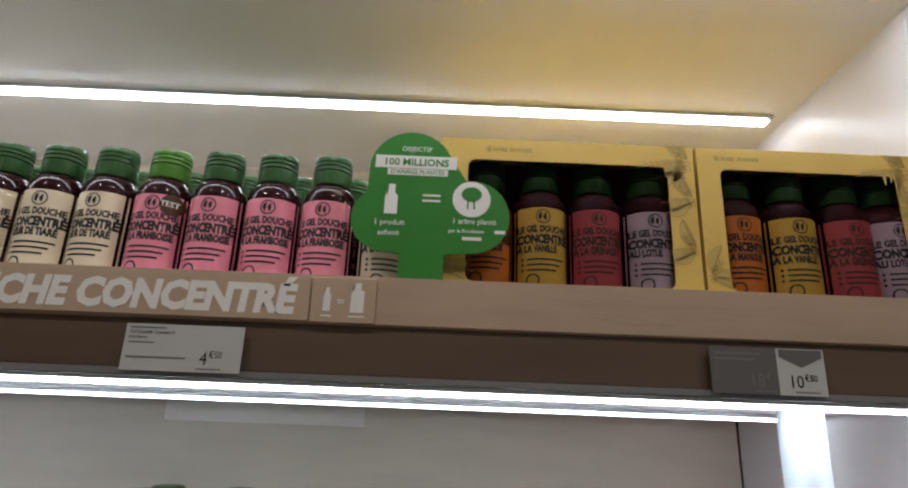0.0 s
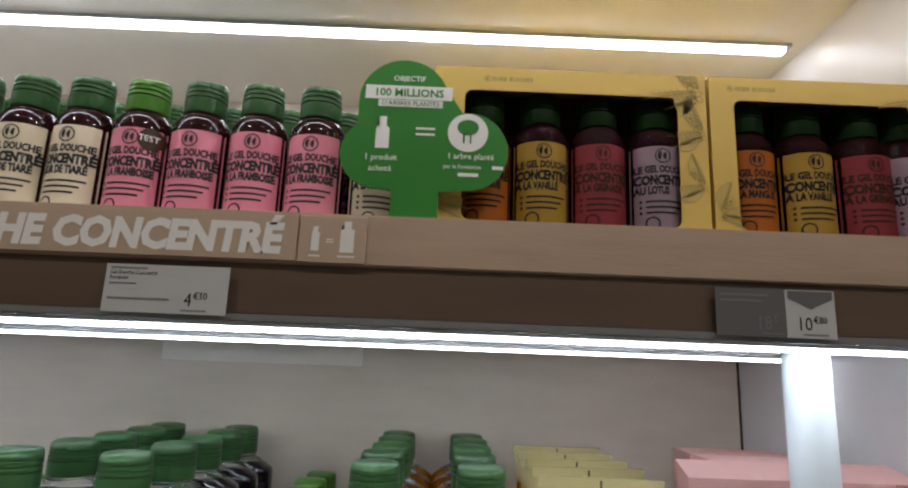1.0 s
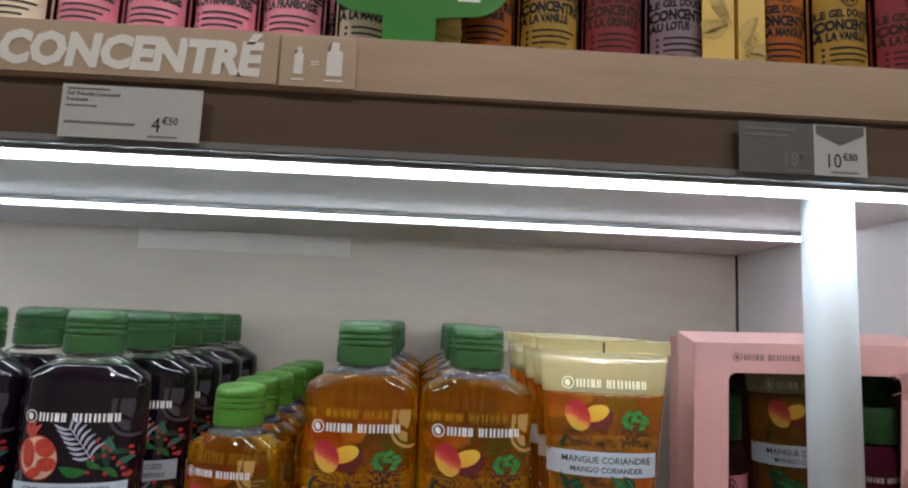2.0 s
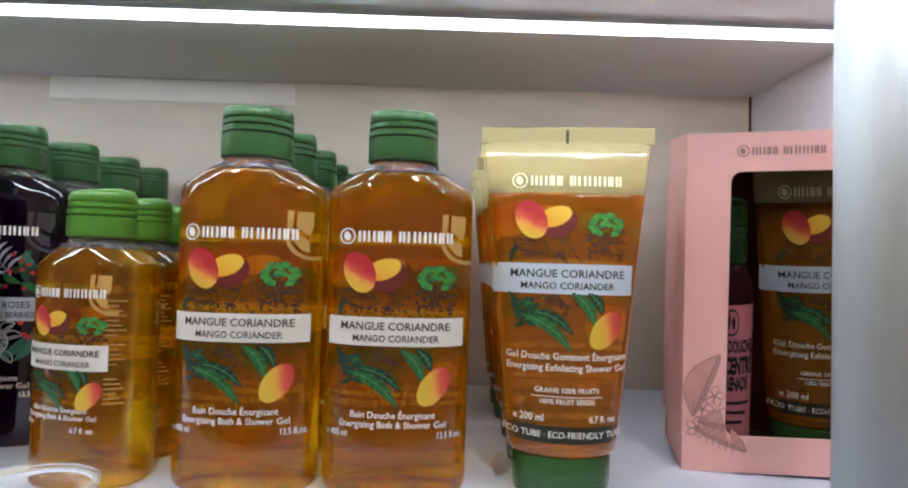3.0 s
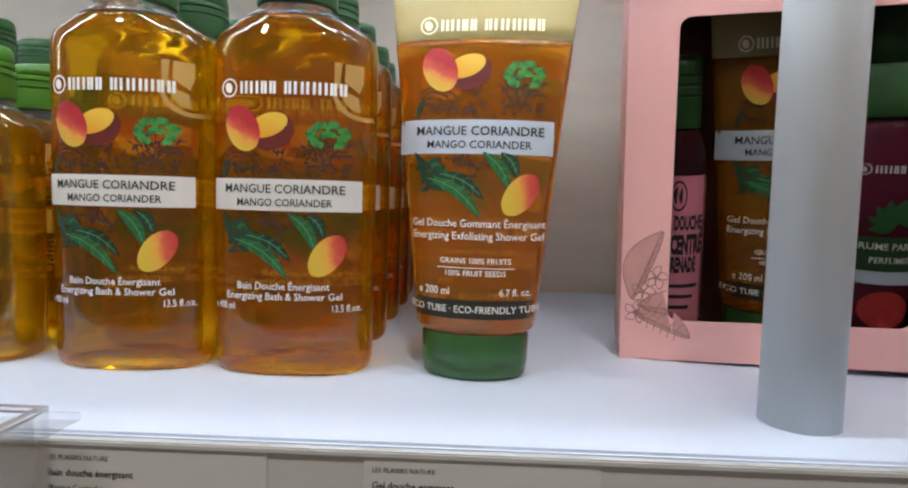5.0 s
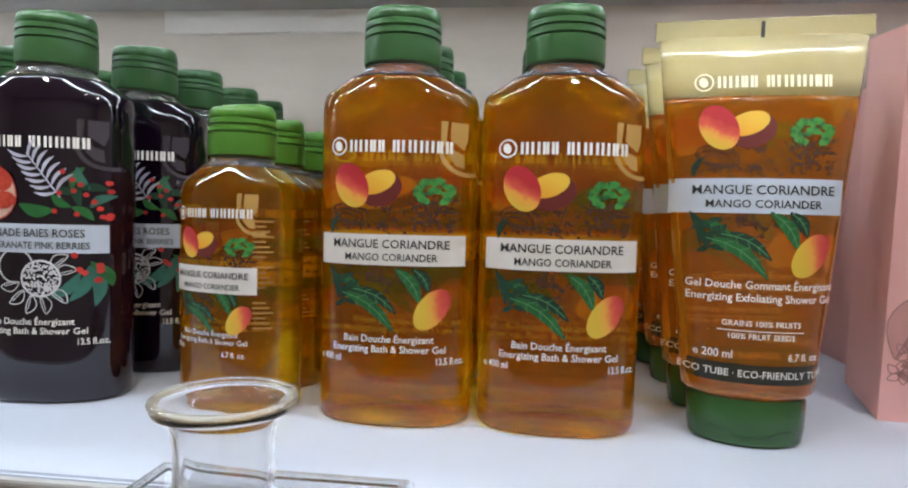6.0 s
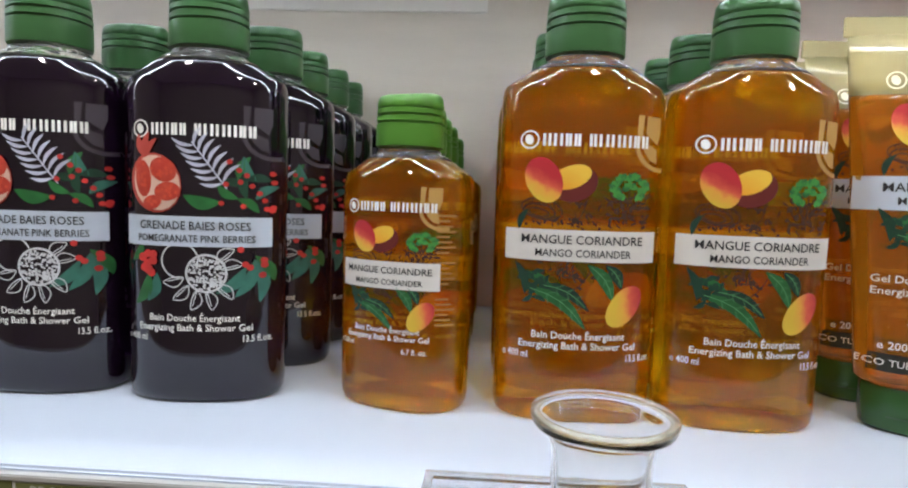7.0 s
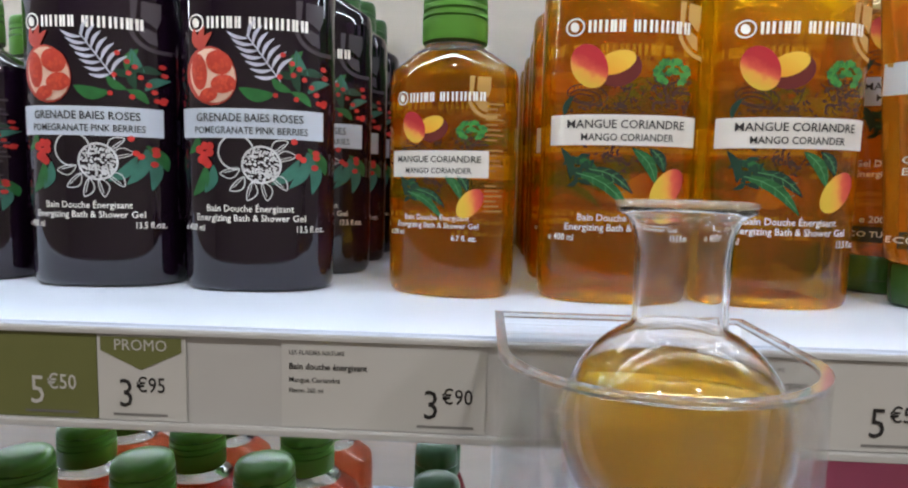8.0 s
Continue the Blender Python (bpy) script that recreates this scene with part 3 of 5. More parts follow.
    twigs += [(q, 0) for p in (((0.0190, 0.1000), (0.0205, 0.1080), (0.0215, 0.1165)), ((-0.0080, 0.0640), (0.0000, 0.0700), (0.0060, 0.0790)), ((-0.0060, 0.0980), (-0.0010, 0.1040), (0.0015, 0.1120))) for q in stroke(p, 0.0005)]
    f = lambda L: [(S(p), m) for p, m in L]
    return {"skin": f(skin), "flesh": f(flesh), "whole": f(whole), "low": f(low), "leaves": f(leaves), "pair": f(twin), "herb": f(herb), "twigs": f(twigs), "veins": f(veins)}


def print_mango(b, skin, fx, fz, fl):
    """Lays the mango prints on a vessel, one mesh for each drawn thing."""
    art = mango_art(fx, fz, fl)
    green = ["leaf", "leaf_dark", "leaf_bright"]
    part("twig_print", lay(pattern(art["twigs"]), skin, 0.0003), "ink_brown", b, "brown sketched twigs and fruit")
    part("leaf_print", lay(pattern(art["leaves"]), skin, 0.0005), green, b, "long dark green leaves")
    part("leaf_pair_print", lay(pattern(art["pair"]), skin, 0.0005), green, b, "pair of green leaves")
    part("vein_print", lay(pattern(art["veins"]), skin, 0.0007), "leaf_vein", b, "pale leaf veins")
    part("herb_print", lay(pattern(art["herb"]), skin, 0.0005), green, b, "green coriander sprig")
    part("mango_skin_print", lay(pattern(art["skin"]), skin, 0.0005), "mango_brown", b, "purple brown mango skin")
    part("cut_mango_print", lay(pattern(art["flesh"]), skin, 0.0007), "mango_flesh", b, "yellow cut face of a mango")
    part("red_mango_print", lay(pattern(art["whole"]), skin, 0.0009), "mango_blush", b, "red and yellow mango")
    part("mango_print", lay(pattern(art["low"]), skin, 0.0008), "mango_side", b, "yellow mango with a red cheek")


def berry_art(sx, sz, x0=0.0):
    """Prints of a cut pomegranate, a pale fern, leaves and pink berries."""
    def S(pts):
        return [(x0 + x * sx, z * sz) for x, z in pts]
    rnd = random.Random(8)
    fruit = [(oval(-0.0235, 0.1180, 0.0122, 0.0148, 14), 0), (blade(-0.0275, 0.130, -0.0315, 0.1415, 0.0036), 0), (blade(-0.0275, 0.130, -0.0262, 0.1425, 0.0036), 0), (blade(-0.0275, 0.130, -0.0225, 0.1395, 0.0032), 0),
             (oval(-0.0228, 0.1180, 0.0110, 0.0136, 14), 2), (oval(-0.0290, 0.1200, 0.0040, 0.0090, 4), 1), (oval(-0.0193, 0.1245, 0.0066, 0.0056, -38), 1), (oval(-0.0174, 0.1140, 0.0060, 0.0046, 8), 1), (oval(-0.0245, 0.1085, 0.0046, 0.0034, 20), 1)]
    seeds = [(cx + rx * math.sqrt(q) * math.cos(a), cz + rz * math.sqrt(q) * math.sin(a)) for cx, cz, rx, rz, n in ((-0.0292, 0.1195, 0.0030, 0.0076, 12), (-0.0195, 0.1245, 0.0052, 0.0046, 14), (-0.0172, 0.1140, 0.0050, 0.0038, 12), (-0.0245, 0.1085, 0.0038, 0.0026, 8))
             for q, a in [(rnd.random(), rnd.uniform(0, 6.28)) for k in range(n)]]
    fruit = [([(-0.0228 + (x + 0.0235) * 1.12, 0.1172 + (z - 0.118) * 1.06) for x, z in p], k) for p, k in fruit]
    seeds = [(-0.0228 + (x + 0.0235) * 1.12, 0.1172 + (z - 0.118) * 1.06) for x, z in seeds]
    fruit += [(oval(x, z, 0.00085, 0.0010, 0, 8), 3) for x, z in seeds]
    fern = [(q, 0) for q in stroke([(-0.004, 0.139), (0.004, 0.128), (0.013, 0.115)], 0.0007)]
    for k in range(7):
        f = k / 6
        x, z = -0.003 + 0.014 * f, 0.137 - 0.019 * f
        fern.append((blade(x, z, x - 0.011, z + 0.0035 - 0.004 * f, 0.0020, 6), 0))
        fern.append((blade(x, z, x + 0.004 + 0.004 * f, z + 0.010, 0.0020, 6), 0))
    leaves, berries = [], []
    for k in range(8):
        a, bx, bz = -30 + 30 * k, 0.018 + 0.008 * (k % 3) / 2, 0.110 + 0.010 * (k % 2)
        leaves.append((blade(bx, bz, bx + 0.011 * math.cos(radians(a)), bz + 0.014 * math.sin(radians(a)), 0.0046), k % 3))
    leaves += [(blade(0.010, 0.108, -0.008, 0.111, 0.0070), 0), (blade(0.026, 0.078, 0.028, 0.055, 0.0055), 2), (blade(0.026, 0.078, 0.017, 0.058, 0.0060), 2),
               (blade(0.026, 0.080, 0.034, 0.066, 0.0050), 0), (blade(0.022, 0.074, 0.008, 0.060, 0.0060), 2), (blade(-0.026, 0.070, -0.034, 0.053, 0.0065), 0),
               (blade(-0.022, 0.070, -0.027, 0.055, 0.0060), 2), (blade(-0.030, 0.086, -0.036, 0.076, 0.0045), 0)]
    for k in range(15):
        berries.append((oval(rnd.uniform(0.010, 0.034), rnd.uniform(0.104, 0.130), 0.0014, 0.0014, 0, 10), 0))
    for k in range(10):
        berries.append((oval(-0.026 + rnd.uniform(-0.005, 0.005), 0.077 + rnd.uniform(-0.007, 0.007), 0.0023, 0.0023, 0, 10), 0))
    for k in range(6):
        berries.append((oval(rnd.uniform(0.018, 0.034), rnd.uniform(0.066, 0.084), 0.0017, 0.0017, 0, 10), 0))
    sk = [(q, 0) for q in ring(0.003, 0.0705, 0.0098, 0.0012)] + [(q, 0) for q in ring(-0.010, 0.077, 0.0092, 0.0009, lo=20, hi=270)]
    for k in range(150):
        a, r = rnd.uniform(0, 360), 0.0088 * math.sqrt(rnd.random())
        sk.append((oval(0.003 + r * math.cos(radians(a)), 0.0705 + r * math.sin(radians(a)), 0.0007, 0.0007, 0, 6), 0))
    for a in (195, 225, 255, 285, 318, 40, 15):
        bx, bz = 0.001 + 0.0095 * math.cos(radians(a)), 0.0705 + 0.0095 * math.sin(radians(a))
        ln = 0.0105
        leafp = blade(bx, bz, bx + ln * math.cos(radians(a)), bz + ln * math.sin(radians(a)), 0.0052)
        sk += [(q, 0) for q in stroke(leafp + leafp[:1], 0.0006)]
        sk += [(q, 0) for q in stroke([(bx, bz), (bx + 0.8 * ln * math.cos(radians(a)), bz + 0.8 * ln * math.sin(radians(a)))], 0.0005)]
    f = lambda L: [(S(p), m) for p, m in L]
    return f(fruit), f(fern), f(leaves), f(berries), f(sk)


def gel_bottle(m, size, flavour, label, group):
    """size: 'large' (400 ml) or 'small' (200 ml); flavour: mango, berry or plain."""
    big = size == "large"
    w, d, h, neck, capr, caph = (0.0408, 0.0245, 0.1795, 0.0182, 0.0200, 0.0305) if big else (0.0356, 0.0236, 0.1325, 0.0158, 0.0178, 0.0282)
    gel = {"mango": "amber", "berry": "dark_gel", "orange": "orange_gel"}[flavour]
    rings = bottle_rings(w, d, h, neck)
    skin = Skin(rings, 2.35)
    b = root("shower_gel_bottle", m, label, "bottle", group)
    punt = [(0.0062, w * 0.20, d * 0.20, 0, 0), (0.0056, w * 0.50, d * 0.50, 0, 0), (0.0034, w * 0.76, d * 0.72, 0, 0)]
    level = 0.974 * h
    fill = [r for r in rings if r[0] < level - 0.0004] + [(level, *skin.axes(level), 0, 0)]
    part("body", smooth(loft(punt + fill, 56, power=2.35), 40), gel, b)
    air = [(level + 0.0002, *skin.axes(level), 0, 0)] + [r for r in rings if r[0] > level + 0.0006]
    part("shoulder", smooth(loft(air, 56, power=2.35), 40), "clear", b, "clear empty shoulder under the neck")
    part("neck", smooth(loft([(h + 0.0012, neck * 0.97, neck * 0.97, 0, 0), (h + 0.0045, neck * 0.97, neck * 0.97, 0, 0)], 32)), "clear", b, "clear plastic neck")
    flip_cap(b, h + 0.003, capr, caph, "cap" if big else "cap_light", "ribbed green flip-top cap")
    if flavour == "orange":
        return b
    sx, sz = (1.0, 1.0) if big else (0.80, 0.75)
    z0, band_h = (0.0813, 0.0152) if big else (0.0635, 0.0138)
    half, xs = (0.0366, 0.0) if big else (0.0270, -0.0005)
    part("label_band", lay(pattern([(rect(-half + xs, half + xs, z0, z0 + band_h), 0)]), skin, 0.0006), "band" if flavour == "mango" else "band_blue", b, "pale printed name band")
    top_text, low_text = ("MANGUE CORIANDRE", "MANGO CORIANDER") if flavour == "mango" else ("GRENADE BAIES ROSES", "POMEGRANATE PINK BERRIES")
    ww = 0.98 if flavour == "mango" else 0.90
    t = join_bm(words(top_text, 0.0043 * sx, xs, z0 + band_h * 0.56, "CENTER", 0.012, ww), words(low_text, 0.0037 * sx, xs + 0.0005, z0 + band_h * 0.15, "CENTER", 0.012, ww * 0.95))
    part("name_print", lay(t, skin, 0.0009), "ink", b, "black printed lettering")
    zt = 0.0432 if big else 0.0412
    t = join_bm(words("Bain Douche Énergisant", 0.0036 * sx, xs, zt, "CENTER", 0.012, 0.95),
                words("Energizing Bath & Shower Gel", 0.0036 * sx, xs, zt - 0.0050 * sx, "CENTER", 0.012, 0.95),
                words("e 400 ml" if big else "e 200 ml", 0.0036 * sx, -0.0362 * sx, zt - 0.0105 * sx, "LEFT", 0.012, 0.70),
                words("13.5 fl.oz." if big else "6.7 fl. oz.", 0.0036 * sx, 0.0235 if big else 0.0085, zt - (0.0108 if big else 0.0130) * sx, "LEFT", 0.012, 0.70 if big else 0.9))
    part("text_print", lay(t, skin, 0.0005), "ink_white", b, "small white lettering")
    part("mark_print", lay(pattern(brand_mark((-0.0270 if big else -0.0262) * sx, 0.1395 * sz, 0.0058 * sx)), skin, 0.0005), "ink_white", b, "white disc and blocks")
    cx, cz, r = (0.0368 if big else 0.0335) * sx, 0.1395 * sz, 0.0135 * sx
    emb = [(q, 0) for q in ring(cx, cz, r * 0.95, r * 0.16, lo=170, hi=286)]
    emb += [([(cx - 0.95 * r, cz + 0.95 * r), (cx - 0.95 * r, cz + 0.05 * r), (cx - 0.78 * r, cz + 0.05 * r), (cx - 0.70 * r, cz + 0.95 * r)], 0)]
    emb += [([(cx - 0.60 * r, cz + 0.92 * r), (cx - 0.62 * r, cz + 0.30 * r), (cx - 0.14 * r, cz - 0.06 * r), (cx - 0.02 * r, cz + 0.35 * r), (cx - 0.02 * r, cz + 0.92 * r)], 0)]
    emb += [([(cx - 0.76 * r, cz + 0.05 * r), (cx - 0.66 * r, cz - 0.34 * r), (cx - 0.40 * r, cz - 0.64 * r), (cx - 0.12 * r, cz - 0.72 * r), (cx - 0.16 * r, cz - 0.22 * r)], 0)]
    part("emblem_print", lay(pattern(emb), skin, 0.0003), "ink_pale" if flavour == "mango" else "ink_pale_dark", b, "faint round leaf emblem")
    if not big:
        fine = [(rect(0.0245, 0.0322 - 0.0012 * (k % 3), 0.046 + 0.0026 * k, 0.0469 + 0.0026 * k), 0) for k in range(22) if k not in (6, 7, 13)]
        part("fine_print", lay(pattern(fine), skin, 0.0004), "ink_faint" if flavour == "mango" else "ink_pale_dark", b, "unreadable fine print")
    if flavour == "mango":
        if big:
            print_mango(b, skin, lambda x: x, lambda z: z, lambda z: z)
        else:
            print_mango(b, skin, lambda x: x * 0.76 + 0.0015, lambda z: z * 0.743, lambda z: z * 0.745 + 0.0055)
    else:
        fruit, fern, leaves, berries, sk = berry_art(sx, 0.962 * sz, (0.0035 if big else 0.008) * sx)
        part("leaf_print", lay(pattern(leaves[:9]), skin, 0.0003), ["leaf", "leaf_dark", "leaf_teal"], b, "fan of green leaves")
        part("teal_leaf_print", lay(pattern(leaves[9:13]), skin, 0.0003), ["leaf", "leaf_dark", "leaf_teal"], b, "hanging teal leaves")
        part("side_leaf_print", lay(pattern(leaves[13:]), skin, 0.0003), ["leaf", "leaf_dark", "leaf_teal"], b, "small green leaves")
        part("fern_print", lay(pattern(fern), skin, 0.0005), "fern", b, "pale lilac fern")
        for lo, hi in ((0, 15), (15, 25), (25, 31)):
            part("berry_print", lay(pattern(berries[lo:hi]), skin, 0.0007), "berry", b, "cluster of red berries")
        part("sketch_print", lay(pattern(sk), skin, 0.0005), "sketch", b, "white line drawing of a fruit")
        lift_fruit(b, fruit, skin, ["pom_rind", "pom_seed", "pom_pith", "pom_bright"], POM_BITS)
    return b


def lift_fruit(b, fruit, skin, mats, pieces):
    """Overlapping fruit shapes, each laid a little above the one before; pieces: (name, label, indices)."""
    for name, label, ids, *flat in pieces:
        bms = [lay(pattern([fruit[k]]), skin, 0.0005 + 0.00008 * k) for k in ids]
        bms += [lay(pattern([fruit[k] for k in ks]), skin, 0.0017) for ks in flat]
        part(name, join_bm(*bms), mats, b, label)


POM_BITS = [("pomegranate_print", "halved red pomegranate", tuple(range(9)), range(9, 55))]


def row_of(first, x, ys, z, rnd, turn=0):
    for y in ys:
        copy_thing(first, pose(x + rnd.uniform(-0.0015, 0.0015), y, z, 0, 0, rnd.uniform(-5, 5) + turn))


RND = random.Random(3)
Y1 = 0.0650
DEEP = [0.134, 0.198, 0.262, 0.318]
m2 = gel_bottle(pose(-0.0022, Y1, Z_SHELF), "large", "mango", "large clear bottle of amber mango gel with green cap", "mango shower gels")
copy_thing(m2, pose(-0.0857, Y1, Z_SHELF, 0, 0, 0))
g2 = gel_bottle(pose(-0.2815, Y1 + 0.001, Z_SHELF, 0, 0, 6), "large", "berry", "large bottle of nearly black berry gel with green cap", "berry shower gels")
copy_thing(g2, pose(-0.3690, Y1 + 0.001, Z_SHELF, 0, 0, 5))
s1 = gel_bottle(pose(-0.1742, 0.0685, Z_SHELF, 0, 0, -17), "small", "mango", "small clear bottle of amber mango gel with light green cap", "small mango shower gels")
sb = gel_bottle(pose(-0.4550, 0.0730, Z_SHELF), "small", "berry", "small bottle of nearly black berry gel", "small berry shower gels")
row_of(m2, -0.0035, DEEP, Z_SHELF, RND)
row_of(m2, -0.0860, DEEP, Z_SHELF, RND)
row_of(g2, -0.2740, DEEP, Z_SHELF, RND)
row_of(g2, -0.3610, DEEP, Z_SHELF, RND)
row_of(s1, -0.1760, [0.119, 0.170, 0.221, 0.272, 0.320], Z_SHELF, RND, -14)
row_of(sb, -0.4500, [0.125, 0.177, 0.229, 0.281], Z_SHELF, RND)


# ---- tubes ----
def gel_tube(m, label, group):
    """A flat-crimped tube standing on its wide cap."""
    h_cap, h = 0.0225, 0.2065
    def ax(z):
        f = (z - 0.026) / (h - 0.026)
        return 0.0305 + (0.0485 - 0.0305) * f, max(0.0011, 0.0215 * (1 - f ** 2.3))
    rings = [(0.0232, 0.0265, 0.0185, 0, 0), (0.0245, 0.0290, 0.0205, 0, 0)]
    rings += [(0.026 + (h - 0.009 - 0.026) * k / 16, *ax(0.026 + (h - 0.009 - 0.026) * k / 16), 0, 0) for k in range(17)]
    skin = Skin(rings, 2.0)
    t = root("shower_gel_tube", m, label, "tube", group)
    cut = 0.1675
    gel_r = [r for r in rings if r[0] < cut - 0.002] + [(cut, *ax(cut), 0, 0)]
    part("gel_body", smooth(loft(gel_r, 56), 50), "tube_amber", t, "amber gel with darker grains")
    part("clear_top", smooth(loft([(cut + 0.0003, *ax(cut), 0, 0)] + [r for r in rings if r[0] > cut + 0.002], 56), 50), "tube_clear", t, "pale translucent upper end")
    crimp = box_bm(-0.0495, 0.0495, -0.0011, 0.0011, h - 0.0100, h, 0.0005, 1)
    part("crimp", crimp, "tube_clear", t, "flat pale crimped seam")
    part("notch_print", pattern_flat([(rect(-0.0009, 0.0009, h - 0.0125, h - 0.002), 0)], -0.0026), "ink", t, "short dark register mark")
    prof = [(0, 0.0), (0.024, 0.0), (0.0262, 0.0015), (0.0272, 0.008), (0.0275, 0.0215), (0.0265, 0.0230), (0, 0.0230)]
    cap = lathe(prof, 48)
    for v in cap.verts:
        v.co.y *= 0.74
    part("cap", smooth(cap, 40), "cap_tube", t, "oval green standing cap")
    groove = [(q, 0) for q in stroke([(-0.021, 0.0085), (-0.010, 0.0085), (-0.007, 0.0055), (0.007, 0.0055), (0.010, 0.0085), (0.021, 0.0085)], 0.0006)]
    part("cap_groove", lay(pattern(groove), Skin([(0, 0.0272, 0.0201), (0.02, 0.0275, 0.0203)], 2.0), 0.0003), "cap_deep", t)
    za = 0.1112
    part("label_band", lay(pattern([(rect(-0.0405, 0.0365, za, za + 0.0165), 0)]), skin, 0.0005), "band_blue", t, "pale blue-grey name band")
    part("name_print", lay(join_bm(words("MANGUE CORIANDRE", 0.0045, 0.0005, za + 0.0090, "CENTER", 0.012), words("MANGO CORIANDER", 0.0038, 0.0005, za + 0.0027, "CENTER", 0.012)), skin, 0.0008), "ink", t)
    tx = join_bm(words("Gel Douche Gommant Énergisant", 0.0038, 0.001, 0.0760, "CENTER", 0.012, 0.92), words("Energizing Exfoliating Shower Gel", 0.0038, 0.001, 0.0700, "CENTER", 0.012, 0.92),
                 words("GRAINS 100% FRUITS", 0.0027, 0.001, 0.0585, "CENTER", 0.012), words("100% FRUIT SEEDS", 0.0027, 0.001, 0.0525, "CENTER", 0.012),
                 words("e 200 ml", 0.0040, -0.0275, 0.0430, "LEFT", 0.012, 0.85), words("6.7 fl. oz.", 0.0036, 0.0130, 0.0430, "LEFT", 0.012, 0.85),
                 words("ECO TUBE · ECO-FRIENDLY TUBE", 0.0035, 0.0, 0.0345, "CENTER", 0.008, 0.92), pattern([(rect(-0.0180, 0.0200, 0.0561, 0.0565), 0)]))
    part("foot_print", lay(pattern([(rect(-0.0295, 0.0295, 0.0315, 0.0405), 0)]), skin, 0.0003), "foot_dark", t, "dark printed foot band")
    part("text_print", lay(tx, skin, 0.0007), "ink_white", t)
    part("mark_print", lay(pattern(brand_mark(-0.0265, 0.1745, 0.0058)), skin, 0.0005), "ink_milky", t, "white disc and blocks")
    print_mango(t, skin, lambda x: x, lambda z: z + 0.0320, lambda z: z + 0.0320)
    return t


def pattern_flat(shapes, y):
    return lay(pattern(shapes), Flat(y), 0.0)


tube = gel_tube(pose(0.0920, 0.0640, Z_SHELF, 0, 0, -6), "amber mango gel tube standing on its green cap", "mango gel tubes")
for k, ty in enumerate((0.117, 0.170, 0.223, 0.276)):
    copy_thing(tube, pose(0.0935 + RND.uniform(-0.002, 0.002), ty, Z_SHELF, 0, 0, RND.uniform(-3, 3)))


# ---- concentrate bottles ----
def conc_bottle(m, lab, lines, label, group, gel="conc_gel", cap="cap", dark_tester=False):
    w, h, neck = 0.0221, 0.0885, 0.0130
    rings = [(0, w * 0.93, w * 0.93, 0, 0), (0.0015, w * 0.985, w * 0.985, 0, 0), (0.004, w, w, 0, 0), (0.073, w, w, 0, 0), (0.078, w * 0.97, w * 0.97, 0, 0),
             (0.083, w * 0.86, w * 0.86, 0, 0), (0.087, w * 0.72, w * 0.72, 0, 0), (h, neck, neck, 0, 0)]
    skin = Skin(rings, 2.0)
    b = root("concentrate_bottle", m, label, "bottle", group)
    part("body", smooth(loft(rings, 40), 40), gel, b)
    flip_cap(b, h, 0.0162, 0.0285, cap, "green flip-top cap")
    part("label_sheet", lay(pattern([(rect(-0.0213, 0.0213, 0.006, 0.0705), 0)]), skin, 0.0004, 0.003), lab, b, "coloured paper label")
    t = [words(lines[0], 0.0056, -0.0196, 0.0495, "LEFT", 0.065, 0.66), words(lines[1], 0.0074, -0.0198, 0.0400, "LEFT", 0.085, 0.64), words(lines[2], 0.0060, -0.0196, 0.0325, "LEFT", 0.075, 0.60)]
    t += [pattern([(q, 0) for q in ring(0, 0.0628, 0.0056, 0.0010)] + [(blade(-0.0022, 0.0595, -0.0014, 0.0668, 0.0030), 0), (blade(0.0020, 0.0595, 0.0022, 0.0660, 0.0028), 0)])]
    t += [pattern([(rect(-0.0130, 0.0165 - 0.003 * (k % 3), 0.0258 - 0.0044 * k, 0.0273 - 0.0044 * k), 0) for k in range(3)]
                  + [(oval(-0.0160, 0.0266 - 0.0044 * k, 0.0009, 0.0013, 0, 8), 0) for k in range(3)] + [(q, 0) for q in ring(-0.0085, 0.0095, 0.0046, 0.0012)])]
    part("label_print", lay(join_bm(*t), skin, 0.0007, 0.003), "ink" if lab != "lab_red" else "ink_brown", b, "dark printed lettering")
    if dark_tester:
        part("tester_sticker", lay(pattern([(oval(0.0135, 0.0625, 0.0080, 0.0088), 0)]), skin, 0.0010, 0.003), "ink_brown", b, "round dark tester sticker")
        part("tester_print", lay(words("TEST", 0.0046, 0.0062, 0.0608, "LEFT", 0.02, 0.9), skin, 0.0013, 0.003), "ink_white", b)
    return b


L1, L2 = "LE GEL DOUCHE", "CONCENTRÉ"
YC = 0.0130
rasp = conc_bottle(pose(-0.2325, YC, Z_TOP_SHELF), "lab_pink", (L1, L2, "À LA FRAMBOISE"), "dark concentrate bottle with pink raspberry label and green cap", "raspberry concentrates")
for x, rz in ((-0.1870, 4), (-0.1410, -2)):
    copy_thing(rasp, pose(x, YC, Z_TOP_SHELF, 0, 0, rz))
conc_bottle(pose(-0.2780, YC, Z_TOP_SHELF, 0, 0, 3), "lab_pink", (L1, L2, "À LA FRAMBOISE"), "dark concentrate bottle with pink label and tester sticker", "raspberry concentrates", cap="cap_light", dark_tester=True)
